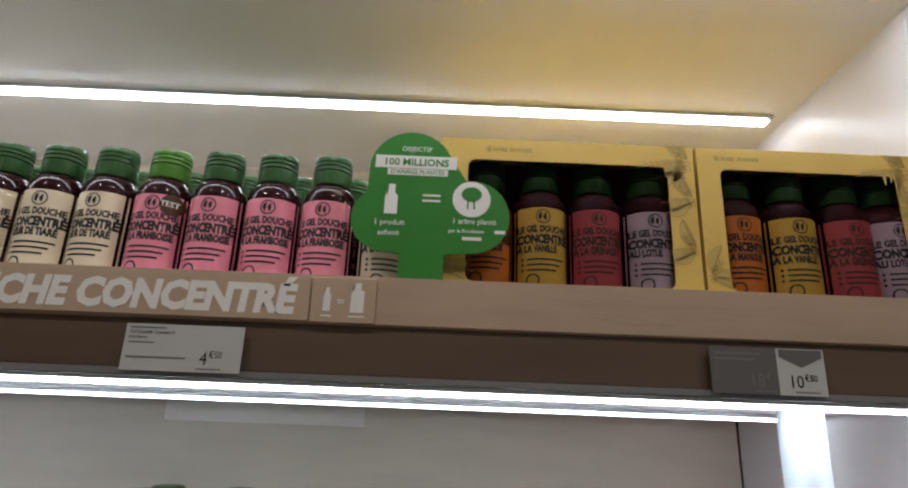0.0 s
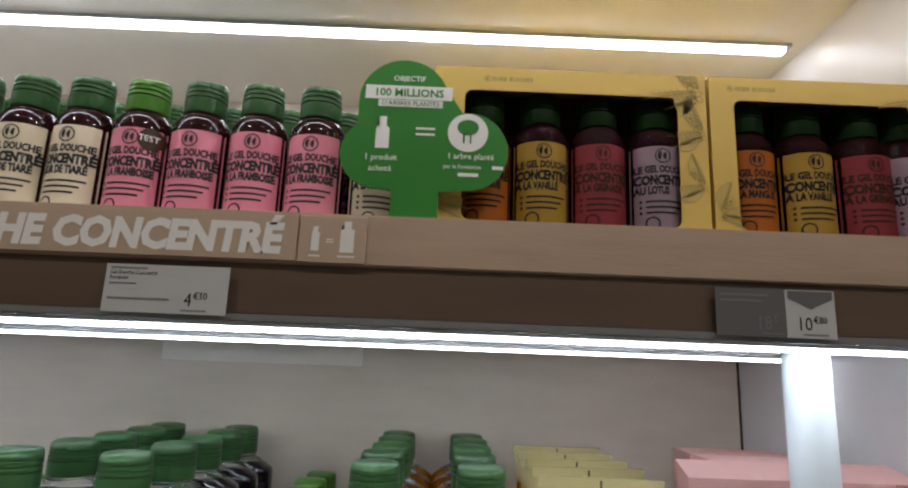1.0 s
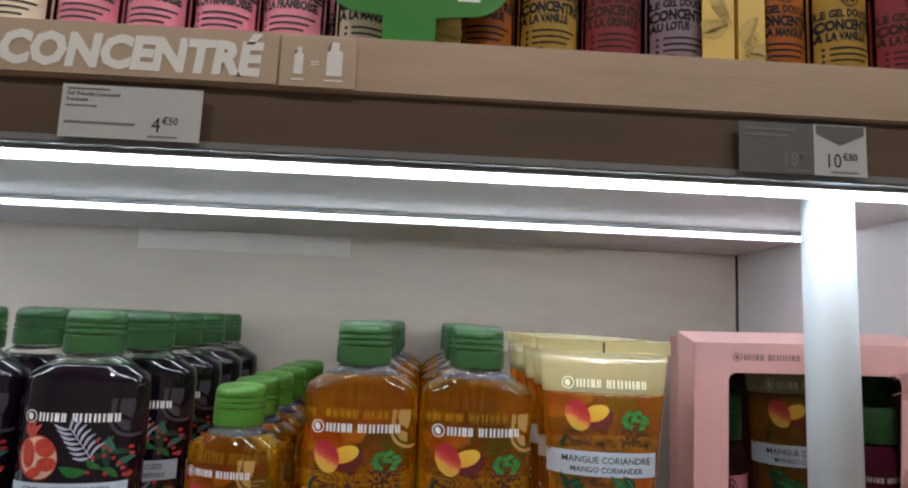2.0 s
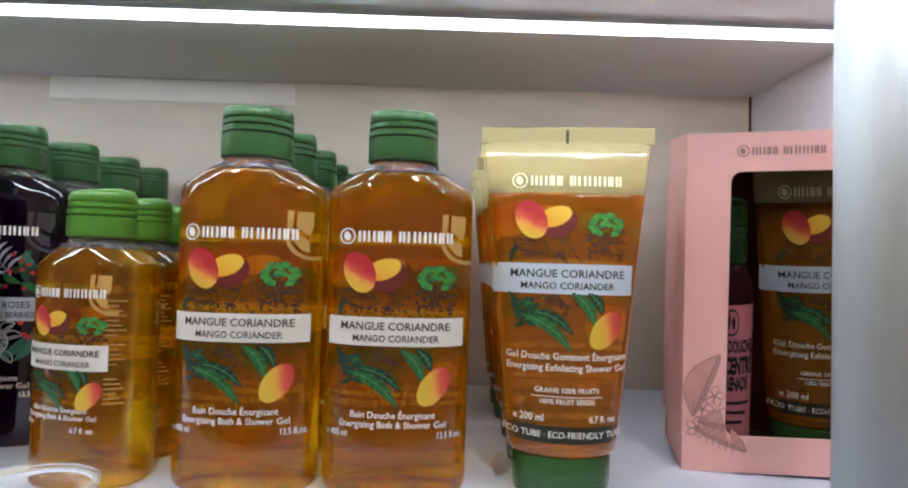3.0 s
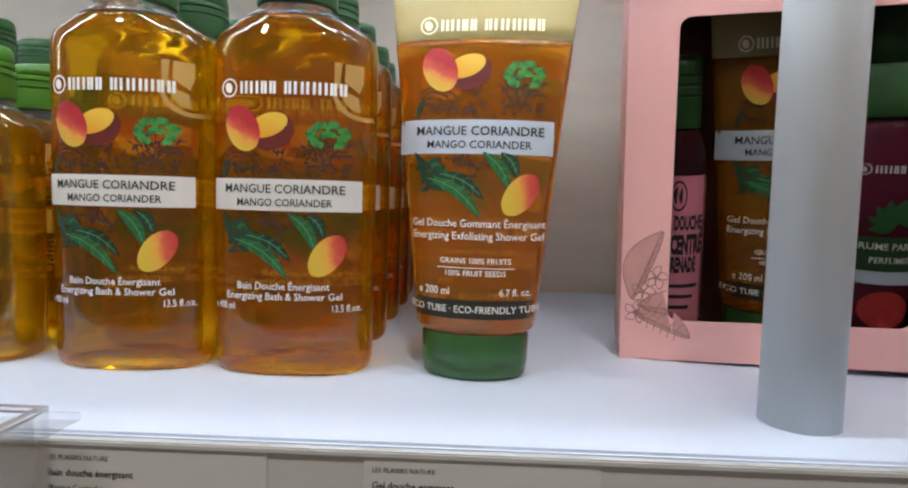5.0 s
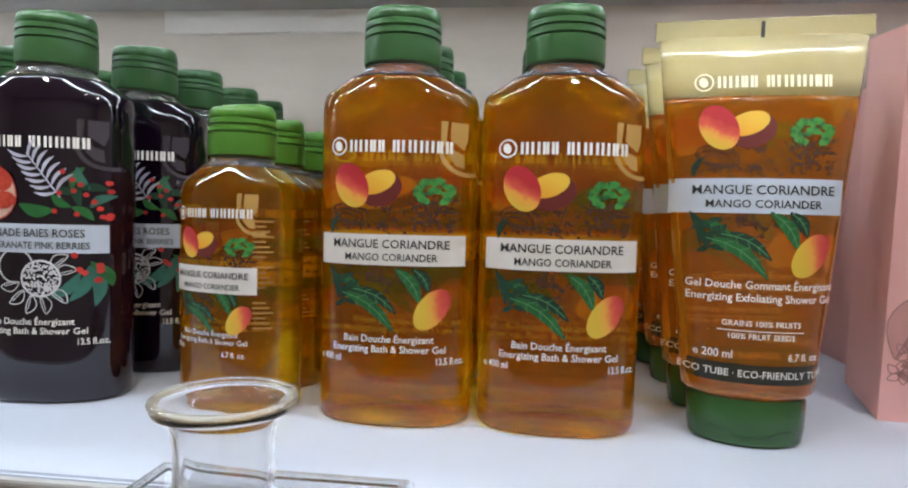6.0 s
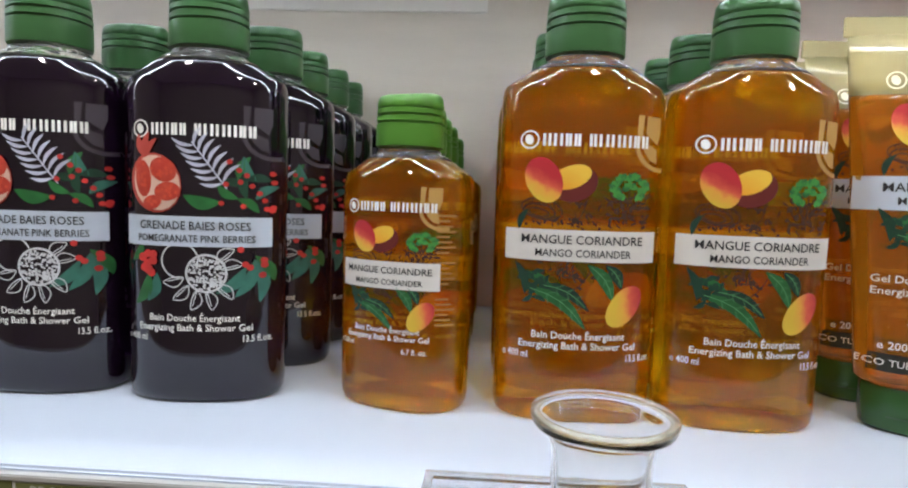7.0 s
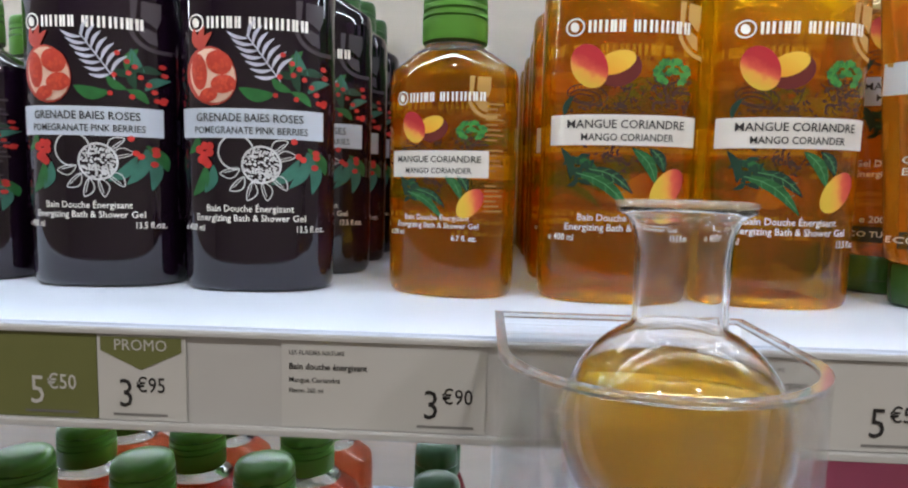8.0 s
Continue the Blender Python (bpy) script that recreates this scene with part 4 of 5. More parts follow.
tiare = conc_bottle(pose(-0.3230, YC, Z_TOP_SHELF, 0, 0, -3), "lab_cream", (L1, L2, "FLEUR DE TIARÉ"), "dark concentrate bottle with cream label and green cap", "tiare concentrates")
copy_thing(tiare, pose(-0.3680, YC, Z_TOP_SHELF, 0, 0, 5))
copy_thing(tiare, pose(-0.4130, YC, Z_TOP_SHELF, 0, 0, 2))
peach = conc_bottle(pose(-0.0955, YC + 0.010, Z_TOP_SHELF, 0, 0, 20), "lab_cream", (L1, L2, "À LA MANGUE"), "dark concentrate bottle with cream label behind the tree sign", "mango concentrates")
for x in (-0.2330, -0.1850, -0.1370, -0.2800):
    for y in (0.060, 0.107, 0.154):
        copy_thing(rasp, pose(x + RND.uniform(-0.002, 0.002) + (0.006 if x > -0.2 else 0), y, Z_TOP_SHELF, 0, 0, RND.uniform(-8, 8)))
for x in (-0.3290, -0.3760, -0.4220):
    for y in (0.060, 0.107):
        copy_thing(tiare, pose(x + RND.uniform(-0.002, 0.002), y, Z_TOP_SHELF, 0, 0, RND.uniform(-8, 8)))


# ---- gift boxes ----
def frame_plate(x0, x1, z0, z1, a0, a1, c0, c1, y0, y1, r=0.006):
    """A card sheet with a round-cornered opening (a0..a1, c0..c1)."""
    bm = bmesh.new()
    inner = []
    for cx, cz, lo in ((a1 - r, c1 - r, 0), (a0 + r, c1 - r, 90), (a0 + r, c0 + r, 180), (a1 - r, c0 + r, 270)):
        for k in range(6):
            t = radians(lo + 90 * k / 5)
            inner.append((cx + r * math.cos(t), cz + r * math.sin(t)))
    n = len(inner)
    corner = {0: (x1, z1), 1: (x0, z1), 2: (x0, z0), 3: (x1, z0)}
    out_pts = []
    for k in range(n):
        q, s = divmod(k, 6)
        cx, cz = corner[q]
        ix, iz = inner[k]
        f = s / 5
        if q == 0:
            p = (x1, iz) if f < 0.5 else (ix, z1)
        elif q == 1:
            p = (ix, z1) if f < 0.5 else (x0, iz)
        elif q == 2:
            p = (x0, iz) if f < 0.5 else (ix, z0)
        else:
            p = (ix, z0) if f < 0.5 else (x1, iz)
        if s in (2, 3):
            p = (cx, cz)
        out_pts.append(p)
    for y in (y0, y1):
        vi = [bm.verts.new((x, y, z)) for x, z in inner]
        vo = [bm.verts.new((x, y, z)) for x, z in out_pts]
        for k in range(n):
            k2 = (k + 1) % n
            bm.faces.new((vi[k], vi[k2], vo[k2], vo[k]))
    bm.verts.ensure_lookup_table()
    for off in (0, n):
        for k in range(n):
            k2 = (k + 1) % n
            bm.faces.new((bm.verts[off + k], bm.verts[off + k2], bm.verts[2 * n + off + k2], bm.verts[2 * n + off + k]))
    bmesh.ops.remove_doubles(bm, verts=bm.verts[:], dist=1e-6)
    bmesh.ops.recalc_face_normals(bm, faces=bm.faces[:])
    return bm


def flower_leaves(x, z, s, flip=1):
    return [(blade(x + flip * ax * s, z + az * s, x + flip * bx * s, z + bz * s, w * s), 0)
            for ax, az, bx, bz, w in ((0, 0, 0.9, 2.3, 0.9), (0.2, -0.2, 2.6, -0.6, 0.9), (0.1, -0.5, 1.9, -1.3, 0.7))]


def flower_art(x, z, s, flip=1):
    """Line drawing of a leaf with blossoms."""
    out = []
    for ax, az, bx, bz, w in ((0, 0, 0.9, 2.3, 0.9), (0.2, -0.2, 2.6, -0.6, 0.9), (0.1, -0.5, 1.9, -1.3, 0.7)):
        p = blade(x + flip * ax * s, z + az * s, x + flip * bx * s, z + bz * s, w * s)
        out += [(q, 0) for q in stroke(p + p[:1], 0.035 * s)]
        for k in range(2, 7):
            f = k / 8
            px, pz = x + flip * (ax + (bx - ax) * f) * s, z + (az + (bz - az) * f) * s
            out += [(q, 0) for q in stroke([(px, pz), (px + flip * 0.25 * s, pz + 0.28 * s)], 0.025 * s)]
            out += [(q, 0) for q in stroke([(px, pz), (px - flip * 0.05 * s, pz - 0.32 * s)], 0.025 * s)]
        out += [(q, 0) for q in stroke([(x + flip * ax * s, z + az * s), (x + flip * bx * s, z + bz * s)], 0.04 * s)]
    for fx, fz in ((0.35, 0.25), (0.75, 0.75), (0.15, -0.45)):
        for a in range(0, 360, 72):
            p = blade(x + flip * fx * s, z + fz * s, x + flip * (fx + 0.42 * math.cos(radians(a))) * s, z + (fz + 0.42 * math.sin(radians(a))) * s, 0.25 * s)
            out += [(q, 0) for q in stroke(p + p[:1], 0.03 * s)]
    return out


def gift_box(m, w, d, h, win, card, art, label, spots, mark):
    """Box with a front window; the base's front left corner is the origin."""
    a0, a1, c0, c1 = win
    b = root("gift_box", m, label, "gift box", "gift boxes")
    part("front_panel", frame_plate(0, w, 0, h, a0, a1, c0, c1, 0, 0.0012), card, b, "printed card front with a window")
    part("side_panel", box_bm(0, 0.0012, 0.0012, d, 0, h), card, b)
    part("side_panel", box_bm(w - 0.0012, w, 0.0012, d, 0, h), card, b)
    part("top_panel", box_bm(0.0012, w - 0.0012, 0.0012, d, h - 0.0012, h), card, b)
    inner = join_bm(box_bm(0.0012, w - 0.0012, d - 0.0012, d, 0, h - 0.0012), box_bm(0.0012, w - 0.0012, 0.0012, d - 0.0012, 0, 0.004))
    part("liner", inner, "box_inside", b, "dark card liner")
    film = part("window_pane", box_bm(a0 - 0.003, a1 + 0.003, 0.0014, 0.0017, c0 - 0.003, c1 + 0.003), "film", b, "window film tinted grey to dim the box contents like shade")
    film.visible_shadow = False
    part("mark_print", lay(pattern(mark), Flat(0), 0.0003), art[0], b, "printed disc and blocks")
    for spot in spots:
        wash = lay(pattern(flower_leaves(*spot)), Flat(0), 0.0002)
        lines = lay(pattern(flower_art(*spot)), Flat(0), 0.0004)
        for bm in (wash, lines):
            for co, no in (((0, 0, 0), (-1, 0, 0)), ((w, 0, 0), (1, 0, 0)), ((0, 0, 0), (0, 0, -1)), ((0, 0, h), (0, 0, 1)), ):
                bmesh.ops.bisect_plane(bm, geom=bm.verts[:] + bm.edges[:] + bm.faces[:], plane_co=co, plane_no=no, clear_outer=True)
            inside = [f for f in bm.faces if a0 < f.calc_center_median().x < a1 and c0 < f.calc_center_median().z < c1]
            bmesh.ops.delete(bm, geom=inside, context="FACES")
        part("leaf_wash", wash, art[1], b, "tinted leaf shape")
        part("leaf_drawing", lines, art[0], b, "fine leaf line drawing")
    return b


# the box tips a little forward over its front edge
PINK = pose(0.1765, 0.1030, Z_SHELF, 8, -1.5, -10)
PW, PH = 0.1720, 0.2095


def in_box(x, y, sx=1.0, sz=1.0):
    return PINK @ pose(x, y, 0.0042) @ Matrix.Diagonal((sx, sx, sz, 1))


gift_box(PINK, PW, 0.055, PH, (0.0255, 0.1480, 0.0235, 0.1865), "pink_box", ["pink_art", "pink_fill"], "pink card gift box with a window and leaf drawings",
         [(0.0060, 0.036, 0.0168), (0.170, 0.192, 0.015, -1), (0.171, 0.120, 0.013, -1)], brand_mark(0.0318, 0.1985, 0.0046))
conc_bottle(in_box(0.0300, 0.0240, 0.74, 1.42), "lab_pink", (L1, L2, "À LA GRENADE"), "slim dark bottle with rose label inside the pink box", "boxed bottles", cap="cap_deep")
boxed = copy_thing(tube, in_box(0.0850, 0.0260))
boxed.scale = (0.86, 0.92, 0.97)
tagged(boxed, "amber mango gel tube inside the pink box", "tube", "boxed bottles")


for k in range(2):
    g = root("gift_box", pose(0.2280 + 0.002 * k, 0.1760 + 0.060 * k, Z_SHELF, 0, 0, -2), "closed pink gift box behind another", "gift box", "gift boxes")
    part("carton", box_bm(0, 0.1100, 0, 0.0550, 0, PH, 0.0006, 1), "pink_box", g)


def mist_bottle(m):
    b = root("mist_bottle", m, "plum perfume mist bottle with green spray cap", "bottle", "boxed bottles")
    rings = [(0, 0.0205, 0.0200, 0, 0), (0.002, 0.022, 0.0215, 0, 0), (0.118, 0.022, 0.0215, 0, 0), (0.126, 0.0185, 0.0185, 0, 0), (0.129, 0.0155, 0.0155, 0, 0)]
    skin = Skin(rings, 2.0)
    part("body", smooth(loft(rings, 40)), "mist", b)
    part("collar", smooth(loft([(0.129, 0.0190, 0.0190, 0, 0), (0.130, 0.0195, 0.0195, 0, 0), (0.154, 0.0180, 0.0180, 0, 0), (0.156, 0.0165, 0.0165, 0, 0)], 36)), "cap", b, "green collar")
    part("cap", smooth(loft([(0.1562, 0.0145, 0.0145, 0, 0), (0.186, 0.0135, 0.0135, 0, 0), (0.189, 0.011, 0.011, 0, 0)], 36)), "cap_deep", b, "dark green spray cap")
    part("label_band", lay(pattern([(rect(-0.0195, 0.0195, 0.050, 0.068), 0)]), skin, 0.0004, 0.003), "cap_deep", b)
    part("small_band", lay(pattern([(rect(-0.0195, 0.0195, 0.0425, 0.0495), 0)]), skin, 0.0004, 0.003), "band_blue", b)
    part("text_print", lay(join_bm(words("BRUME PARFUMÉE", 0.0036, -0.0180, 0.0612, "LEFT", 0.012, 0.95), words("PERFUMED MIST", 0.0033, -0.0110, 0.0540, "LEFT", 0.012, 0.9)), skin, 0.0007, 0.003), "ink_white", b)
    part("mark_print", lay(pattern(brand_mark(-0.0160, 0.1030, 0.0040)), skin, 0.0004, 0.003), "ink_white", b)
    lv = [(blade(0.000, 0.076, 0.000 + 0.013 * math.cos(radians(a)), 0.076 + 0.012 * math.sin(radians(a)), 0.0055), 0) for a in (15, 45, 75, 110, 140, 170, 200, -20)]
    part("leaf_print", lay(pattern(lv), skin, 0.0004, 0.003), "leaf", b)
    part("fruit_print", lay(pattern([(oval(-0.002, 0.0285, 0.0115, 0.0105), 0)]), skin, 0.0004, 0.003), "berry", b)
    return b


mist_bottle(in_box(0.1370, 0.0250))

YW, YH, YY = 0.2100, 0.1330, -0.0060
WIN, WIN_NEXT = (0.0230, 0.1880, 0.010, 0.1140), (0.0185, 0.165, 0.010, 0.1140)
for bx, bw in ((-0.0500, YW), (0.1630, 0.1795)):
    gift_box(pose(bx, YY, Z_TOP_SHELF), bw, 0.048, YH, WIN if bw == YW else WIN_NEXT, "yellow_box", ["yellow_art", "yellow_fill"], "golden yellow gift box with window showing four bottles",
             [(bw - 0.006, 0.122, 0.016, -1), (bw - 0.004, 0.088, 0.012, -1), (bw - 0.004, 0.045, 0.010, -1), (0.004, 0.024, 0.010)], brand_mark(0.0400 if bw == YW else 0.0165, 0.1235, 0.0036))
sets = [("lab_orange", "À LA MANGUE", "orange"), ("lab_yellow", "À LA VANILLE", "yellow"), ("lab_red", "À LA GRENADE", "rose"), ("lab_lilac", "AU LOTUS", "lilac")]
for k, (lab, line, col) in enumerate(sets):
    x = -0.0105 + 0.0455 * k
    c = conc_bottle(pose(x, YY + 0.0250, Z_TOP_SHELF + 0.0042), lab, (L1, L2, line), "dark boxed bottle with %s label" % col, "boxed bottles", cap="cap_deep")
    copy_thing(c, pose((0.1985, 0.2440, 0.2900, 0.3260)[k] if k < 3 else 0.3262, YY + 0.0250, Z_TOP_SHELF + 0.0042))
for bx, bw in ((-0.0500, YW), (0.1630, 0.1795)):
    for k in range(1, 5):
        g = root("gift_box", pose(bx, YY + 0.052 * k, Z_TOP_SHELF), "closed golden yellow gift box behind another", "gift box", "gift boxes")
        part("carton", box_bm(0, bw, 0, 0.0500, 0, YH, 0.0006, 1), "yellow_box", g)


# ---- signs and price tags ----
def tree_sign():
    s = root("tree_sign", pose(-0.0575, -0.0190, Z_TOP_SHELF), "green tree-shaped card sign with white lettering", "sign")
    outline = []
    outline += oval(-0.0150, 0.0960, 0.0335, 0.0330, 0, 18, 20, 172)
    outline += oval(-0.0335, 0.0540, 0.0265, 0.0265, 0, 14, 125, 268)
    outline += [(-0.021, 0.0262), (-0.021, 0.0), (0.0135, 0.0), (0.0135, 0.0262)]
    outline += oval(0.0345, 0.0580, 0.0290, 0.0300, 0, 16, -95, 100)
    bm = bmesh.new()
    f = bm.faces.new([bm.verts.new((x, 0, z)) for x, z in outline])
    ext = bmesh.ops.extrude_face_region(bm, geom=[f])
    for v in ext["geom"]:
        if isinstance(v, bmesh.types.BMVert):
            v.co.y += 0.0015
    bmesh.ops.recalc_face_normals(bm, faces=bm.faces[:])
    part("card", bm, "tree_green", s, "flat green tree-shaped card")
    fl = Flat(0)
    part("banner", lay(pattern([(rect(-0.044, 0.0210, 0.0970, 0.1080), 0), (rect(-0.034, 0.0140, 0.0910, 0.0966), 0)]), fl, 0.0003), "ink_white", s, "white banner")
    part("banner_print", lay(join_bm(words("100 MILLIONS", 0.0062, -0.0115, 0.0995, "CENTER", 0.03), words("D'ARBRES PLANTÉS", 0.0036, -0.0100, 0.0922, "CENTER", 0.01)), fl, 0.0006), "tree_green", s)
    t = [words("OBJECTIF", 0.0042, -0.0115, 0.1120, "CENTER", 0.01), words("1 produit", 0.0046, -0.0300, 0.0490, "CENTER", 0.012), words("acheté", 0.0046, -0.0300, 0.0405, "CENTER", 0.012),
         words("1 arbre planté", 0.0046, 0.0360, 0.0520, "CENTER", 0.012, 0.95), words("par la Fondation", 0.0032, 0.0300, 0.0445, "CENTER", 0.012, 0.95)]
    for line in t:
        part("text_print", lay(line, fl, 0.0003), "ink_white", s, "white lettering")
    for bar in ((0.0520, 0.0600, 0.0445, 0.0472), (0.0270, 0.0420, 0.0385, 0.0412)):
        part("small_print", lay(pattern([(rect(*bar), 0)]), fl, 0.0003), "ink_white", s, "unreadable small white print")
    for z in (0.0690, 0.0735):
        part("equals_bar", lay(pattern([(rect(-0.005, 0.009, z, z + 0.0017), 0)]), fl, 0.0003), "ink_white", s, "white bar of an equals sign")
    flacon = [(-0.0345, 0.0580), (-0.0245, 0.0580), (-0.0245, 0.0735), (-0.0268, 0.0755), (-0.0268, 0.0830), (-0.0322, 0.0830), (-0.0322, 0.0755), (-0.0345, 0.0735)]
    part("bottle_symbol", lay(pattern([(flacon, 0)]), fl, 0.0003), "ink_white", s, "white bottle symbol")
    part("disc", lay(pattern([(oval(0.0335, 0.0725, 0.0150, 0.0150, 0, 32), 0)]), fl, 0.0003), "ink_white", s, "white disc")
    part("tree_symbol", lay(pattern([(oval(0.0335, 0.0765, 0.0080, 0.0062), 0), (rect(0.0300, 0.0312, 0.0640, 0.0720), 0), (rect(0.0350, 0.0362, 0.0640, 0.0720), 0)]), fl, 0.0006), "tree_green", s)


tree_sign()


def fascia_sign():
    s = root("shelf_sign", pose(0, Y_FRONT - 0.0012, 0), "kraft strip sign with large pale capital letters", "sign")
    part("strip", box_bm(XL + 0.01, -0.1380, -0.0006, 0.0009, 1.5425, 1.5745), "kraft", s, "kraft paper strip")
    part("lettering", lay(words("LE GEL DOUCHE CONCENTRÉ", 0.0200, -0.1490, 1.5478, "RIGHT", 0.075, 0.93, 0.10), Flat(-0.0006), 0.0004), "ink_white", s, "bold slanted pale letters")
    p = root("shelf_plaque", pose(0, Y_FRONT - 0.0012, 0), "small brown plaque with two pale bottle symbols", "sign")
    part("card", box_bm(-0.1365, -0.0910, -0.0012, 0.0009, 1.5415, 1.5740, 0.0004, 1), "kraft", p)
    for x0, x1, z0, z1, n0, n1, z2 in ((-0.1280, -0.1225, 1.5495, 1.5620, -0.1268, -0.1237, 1.5665), (-0.1085, -0.0990, 1.5490, 1.5645, -0.1062, -0.1013, 1.5705)):
        shape = [(x0, z0), (x1, z0), (x1, z1), (n1, z1 + 0.0008), (n1, z2), (n0, z2), (n0, z1 + 0.0008), (x0, z1)]
        part("bottle_symbol", lay(pattern([(shape, 0)]), Flat(-0.0012), 0.0004), "ink_white", p, "pale bottle symbol")
        part("small_print", lay(pattern([(rect(x0 - 0.001, x1 + 0.001, 1.5455, 1.5467), 0)]), Flat(-0.0012), 0.0004), "ink_white", p, "unreadable fine print")
    for z in (1.5555, 1.5572):
        part("equals_bar", lay(pattern([(rect(-0.1180, -0.1130, z, z + 0.0008), 0)]), Flat(-0.0012), 0.0004), "ink_white", p, "pale bar of an equals sign")


fascia_sign()


def price_tag(x0, x1, z0, z1, y, card, lines, price, cents, ink, label, promo=False, px=0.72, psize=0.0092):
    """A paper price tag; lines: (text or None for a bar, height fraction, size)."""
    w, h = x1 - x0, z1 - z0
    t = root("price_tag", pose(x0, y, z0), label, "price tag", "price tags")
    part("card", box_bm(0, w, -0.0006, 0.0, 0, h), card, t, "paper card")
    bms, bars = [], []
    for text, f, size, bold in lines:
        if text is None:
            bars.append(pattern([(rect(0.003, 0.003 + w * bold, h * f, h * f + size), 0)]))
        else:
            bms.append(words(text, size, 0.003, h * f, "LEFT", bold, 0.9))
    if price:
        bms.append(words(price, psize, w * px, h * 0.16, "RIGHT", 0.0, 0.85))
        bms.append(words(cents, psize * 0.52, w * px + 0.0006, h * 0.16 + psize * 0.52, "LEFT", 0.01, 0.85))
        bars.append(pattern([(rect(w * px - psize * 0.75, min(w - 0.002, w * px + psize * 1.1), h * 0.055, h * 0.085), 0)]))
    for line in bms:
        part("tag_print", lay(line, Flat(-0.0006), 0.0003), ink, t, "printed lettering")
    for bar in bars:
        part("small_print", lay(bar, Flat(-0.0006), 0.0003), "ink_grey" if card != "olive" else "paper_grey", t, "unreadable fine print")
    if promo:
        part("promo_flag", lay(pattern([([(0.0015, h - 0.0006), (0.0015, h * 0.82), (w / 2, h * 0.60), (w - 0.0015, h * 0.82), (w - 0.0015, h - 0.0006)], 0)]), Flat(-0.0006), 0.0003), promo, t, "pointed promotion flag")
        if promo == "olive":
            part("promo_print", lay(words("PROMO", 0.0048, w / 2, h * 0.83, "CENTER", 0.0, 0.95), Flat(-0.0006), 0.0006), "paper", t)
    return t


ZA0, ZA1, YA = 1.5035, 1.5355, Y_FRONT - 0.0022
price_tag(-0.2620, -0.1800, ZA0, ZA1, YA, "paper", [(None, 0.90, 0.0012, 0.3), ("Gel Douche Concentré", 0.79, 0.0026, 0.01), ("Framboise", 0.68, 0.0024, 0.01), (None, 0.58, 0.0010, 0.22), (None, 0.26, 0.0014, 0.5)],
          "4", "€50", "ink", "white paper price tag of four fifty in the label rail")
price_tag(0.1450, 0.1915, ZA0, ZA1, YA, "paper_grey", [(None, 0.84, 0.0014, 0.7), (None, 0.72, 0.0014, 0.6)], "18", "€", "ink_grey", "price tag of eighteen, coloured dark as in shadow, in the label rail", px=0.80)
price_tag(0.1918, 0.2250, ZA0, ZA1, YA - 0.0002, "paper", [], "10", "€80", "ink", "white promotion price tag of ten eighty", promo="paper_grey", px=0.52)
ZB0, ZB1, YBT = 1.1517, 1.1868, -0.0388
NAT = ("LES PLAISIRS NATURE", 0.85, 0.0019, 0.0)
price_tag(-0.4300, -0.3105, ZB0, ZB1, YBT, "olive", [("Bain douche énergisant", 0.74, 0.0024, 0.012), ("Grenade Baies Roses", 0.60, 0.0024, 0.012), (None, 0.47, 0.0012, 0.2)], "5", "€50", "paper", "olive green price tag of five fifty", px=0.82, psize=0.0122)
price_tag(-0.3100, -0.2735, ZB0, ZB1, YBT - 0.0002, "paper", [], "3", "€95", "ink", "white promotion price tag of three ninety-five", promo="olive", px=0.42, psize=0.0122)
price_tag(-0.2345, -0.1530, ZB0, ZB1, YBT, "paper", [NAT, ("Bain douche énergisant", 0.68, 0.0027, 0.02), ("Mangue Coriandre", 0.53, 0.0022, 0.005), ("Flacon 200 ml", 0.41, 0.0020, 0.005), (None, 0.18, 0.0015, 0.0)],
          "3", "€90", "ink", "white price tag of three ninety in the channel", px=0.78, psize=0.0122)
price_tag(-0.0650, 0.0180, ZB0, ZB1, YBT, "paper", [NAT, ("Bain douche énergisant", 0.68, 0.0027, 0.02), ("Mangue Coriandre", 0.53, 0.0022, 0.005), ("Flacon 400 ml", 0.41, 0.0020, 0.005)],
          "5", "€50", "ink", "white price tag of five fifty in the channel", px=0.78, psize=0.0122)
price_tag(0.0530, 0.1370, ZB0, ZB1, YBT, "paper", [NAT, ("Gel douche gommant", 0.68, 0.0027, 0.02), ("énergisant", 0.56, 0.0027, 0.02), (None, 0.42, 0.0014, 0.4)], "5", "€50", "ink", "white price tag for the exfoliating gel", px=0.78, psize=0.0122)


# ---- tester flask in its acrylic holder ----
def u_plan(x0, x1, yb, ys, yf, inset, n=20):
    """Half-oval plan: straight back and sides, rounded front."""
    cx, rx = (x0 + x1) / 2, (x1 - x0) / 2 - inset
    pts = [(x1 - inset, yb - inset), (x0 + inset, yb - inset)]
    for k in range(n + 1):
        a = math.pi + math.pi * k / n
        pts.append((cx + rx * math.cos(a), ys + (ys - yf - inset) * math.sin(a)))
    return pts


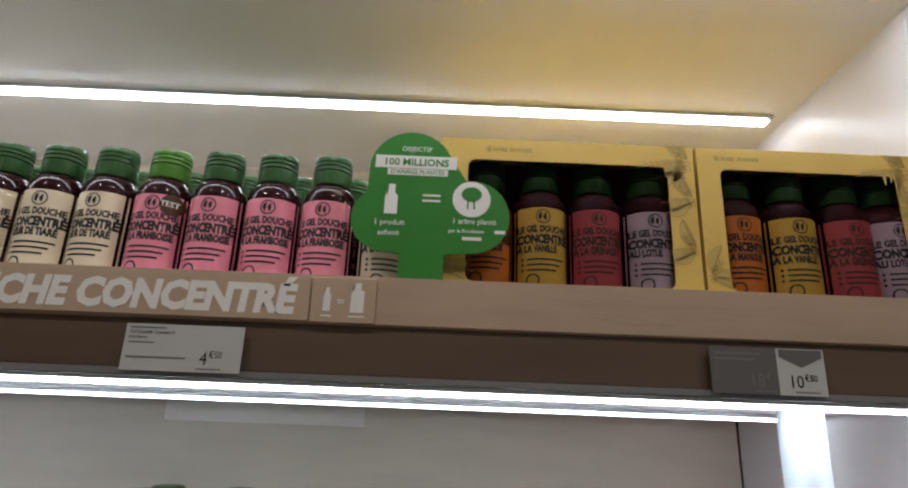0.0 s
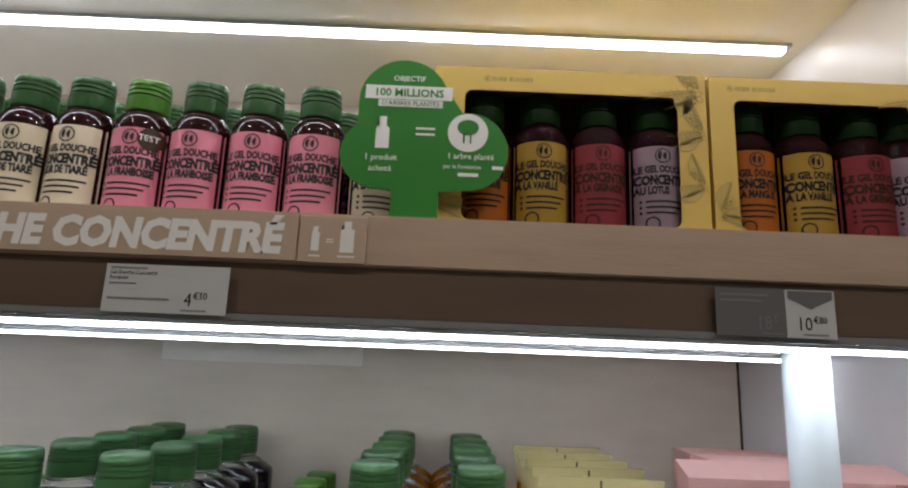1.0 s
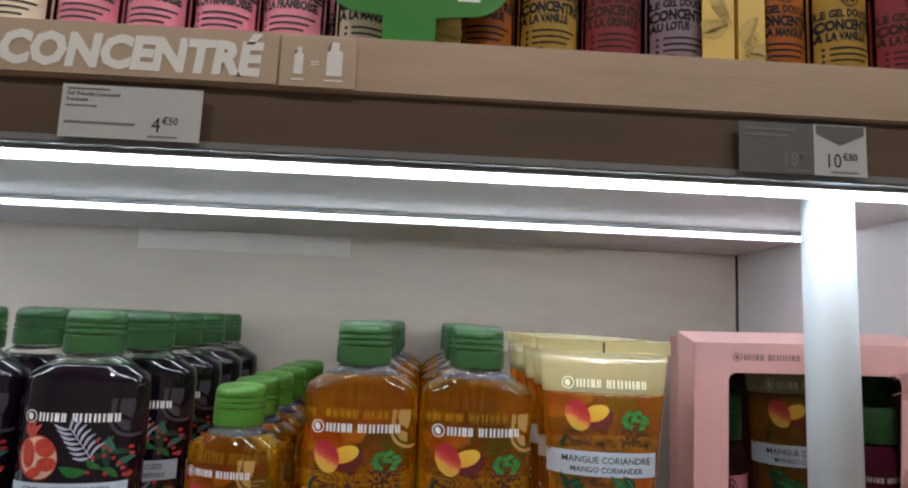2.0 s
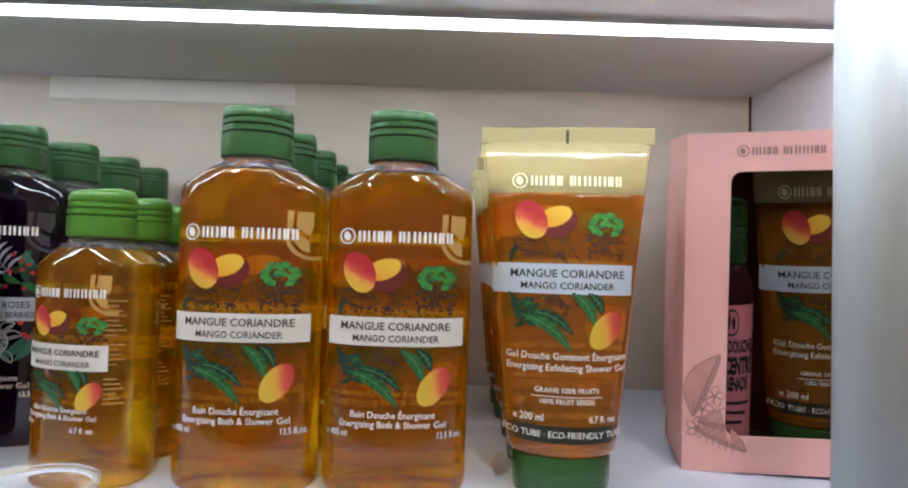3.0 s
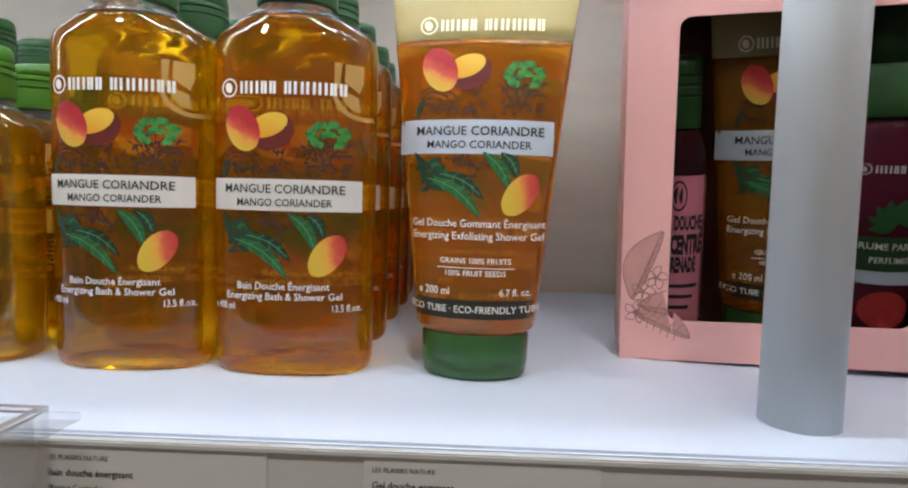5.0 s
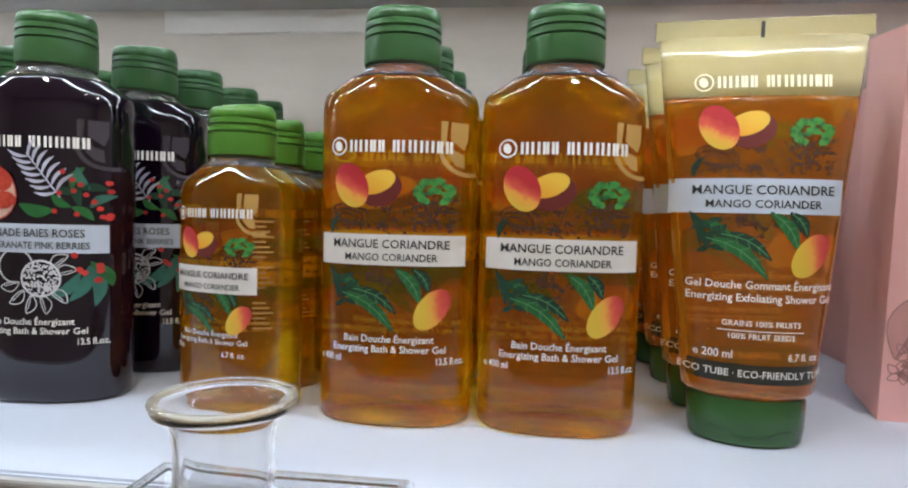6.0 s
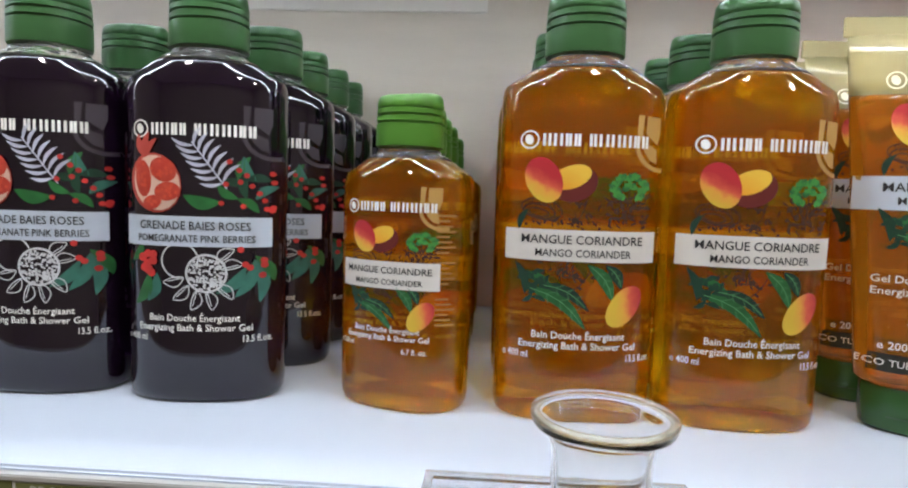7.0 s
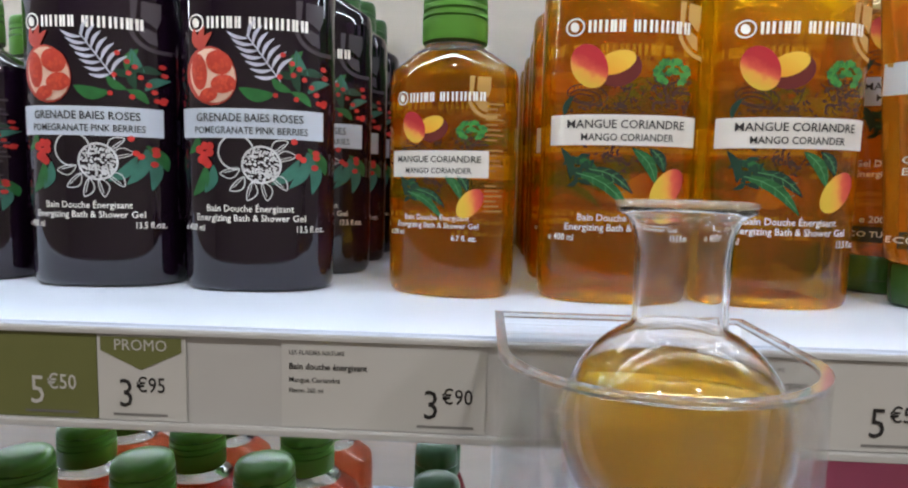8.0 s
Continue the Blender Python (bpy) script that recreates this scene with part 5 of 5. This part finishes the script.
def acrylic_holder():
    h = root("acrylic_holder", pose(0, 0, 0), "clear acrylic cup holding a tester flask", "holder")
    x0, x1, yb, ys, yf, z0, z1, th = -0.1505, -0.0585, -0.0430, -0.0950, -0.1370, 1.124, 1.2005, 0.0032
    bm = bmesh.new()
    out, inn = u_plan(x0, x1, yb, ys, yf, 0), u_plan(x0, x1, yb, ys, yf, th)
    vo0 = [bm.verts.new((x, y, z0)) for x, y in out]
    vo1 = [bm.verts.new((x, y, z1)) for x, y in out]
    vi1 = [bm.verts.new((x, y, z1)) for x, y in inn]
    vi0 = [bm.verts.new((x, y, z0 + th)) for x, y in inn]
    n = len(out)
    for a, b in ((vo0, vo1), (vo1, vi1), (vi1, vi0)):
        for k in range(n):
            bm.faces.new((a[k], a[(k + 1) % n], b[(k + 1) % n], b[k]))
    bm.faces.new(vo0[::-1])
    bm.faces.new(vi0)
    bmesh.ops.recalc_face_normals(bm, faces=bm.faces[:])
    part("cup", smooth(bm, 30), "acrylic", h)
    bm = bmesh.new()
    rings = [[bm.verts.new((x, y, z)) for x, y in plan] for plan, z in ((out, z1 + 0.0002), (out, z1 + 0.0020), (inn, z1 + 0.0020), (inn, z1 + 0.0002))]
    for q in range(4):
        a, b = rings[q], rings[(q + 1) % 4]
        for k in range(n):
            bm.faces.new((a[k], a[(k + 1) % n], b[(k + 1) % n], b[k]))
    bmesh.ops.recalc_face_normals(bm, faces=bm.faces[:])
    part("rim", smooth(bm, 30), "acrylic_edge", h, "bright cut edge of the cup")
    part("hook_plate", box_bm(x0 + 0.001, x1 - 0.001, -0.0428, -0.0235, Z_SHELF + 0.0003, Z_SHELF + 0.0035, 0.0006, 1), "acrylic", h, "clear plate resting on the shelf edge")
    disc = lathe([(0.026, 0.0), (0.0335, 0.0), (0.0335, 0.003), (0.026, 0.003), (0.026, 0.0)], 48)
    for v in disc.verts:
        v.co += Vector((-0.0993, -0.0985, 1.1583))
    part("seat_ring", smooth(disc), "acrylic", h, "clear ring under the flask")
    return h


acrylic_holder()


def flask():
    f = root("tester_flask", pose(-0.0993, -0.0985, 1.1418), "round glass flask half full of yellow oil", "flask")
    R, zc = 0.0325, 0.0395
    outer, inner = [], []
    for k in range(0, 25):
        a = -90 + 155 * k / 24
        outer.append((max(0, R * math.cos(radians(a))), zc + R * math.sin(radians(a))))
    outer[0] = (0, outer[0][1])
    neck = [(0.0133, 0.0700), (0.0130, 0.0716), (0.0129, 0.076), (0.0131, 0.0915), (0.0137, 0.0965), (0.0152, 0.0998), (0.0172, 0.1012), (0.0184, 0.1018), (0.0188, 0.1027), (0.0184, 0.1036)]
    prof = outer + neck
    th = 0.0014
    for k in range(24, -1, -1):
        a = -90 + 155 * k / 24
        inner.append((max(0, (R - th) * math.cos(radians(a))), zc + (R - th) * math.sin(radians(a))))
    inner[-1] = (0, inner[-1][1])
    inside = [(0.0172, 0.1034), (0.0150, 0.1014), (0.0134, 0.0990), (0.0122, 0.0950), (0.0116, 0.090), (0.0114, 0.076), (0.0115, 0.0716), (0.0118, 0.0698)]
    part("glass", smooth(lathe(prof + inside + inner, 64), 60), "glass", f, "clear flask with a flared rim")
    lip = lathe([(0.0178 + 0.0014 * math.cos(radians(a)), 0.1041 + 0.0010 * math.sin(radians(a))) for a in range(0, 361, 30)], 64)
    part("lip", smooth(lip, 60), "glass_lip", f, "thick rounded glass lip")
    oil, r2 = [], R - th - 0.0003
    for k in range(0, 25):
        a = -90 + (90 + 33) * k / 24
        oil.append((max(0, r2 * math.cos(radians(a))), zc + r2 * math.sin(radians(a))))
    oil[0] = (0, oil[0][1])
    oil.append((0, oil[-1][1]))
    part("oil", smooth(lathe(oil, 64), 60), "oil", f, "yellow scented oil")
    return f


flask()

# ---- lower shelf ----
low = gel_bottle(pose(-0.352, 0.062, Z_LOW), "small", "orange", "clear bottle of orange-red gel with green cap", "orange shower gels")
for x, y in ((-0.425, 0.060), (-0.280, 0.064), (-0.384, 0.008), (-0.300, 0.010), (-0.420, 0.112), (-0.344, 0.114), (-0.270, 0.116), (-0.425, 0.166), (-0.350, 0.168), (-0.272, 0.170), (-0.460, 0.010)):
    copy_thing(low, pose(x, y, Z_LOW, 0, 0, RND.uniform(-10, 10)))
rb = conc_bottle(pose(-0.178, 0.052, Z_LOW) @ Matrix.Diagonal((0.85, 0.85, 1.40, 1)), "lab_red", (L1, L2, "À LA GRENADE"), "tall red bottle with green cap on the lower shelf", "red bottles", gel="red_gel")
for y in (0.098, 0.144):
    copy_thing(rb, pose(-0.182, y, Z_LOW))
pink = root("pink_tube", pose(0.035, 0.030, Z_LOW), "bright pink plastic tube on the lower shelf", "tube")
part("body", smooth(loft([(0.0, 0.024, 0.018, 0, 0), (0.03, 0.027, 0.020, 0, 0), (0.16, 0.034, 0.010, 0, 0), (0.200, 0.037, 0.0012, 0, 0)], 40)), "pink_tube", pink)
part("crimp", box_bm(-0.037, 0.037, -0.0012, 0.0012, 0.2001, 0.210, 0.0004, 1), "pink_tube", pink)
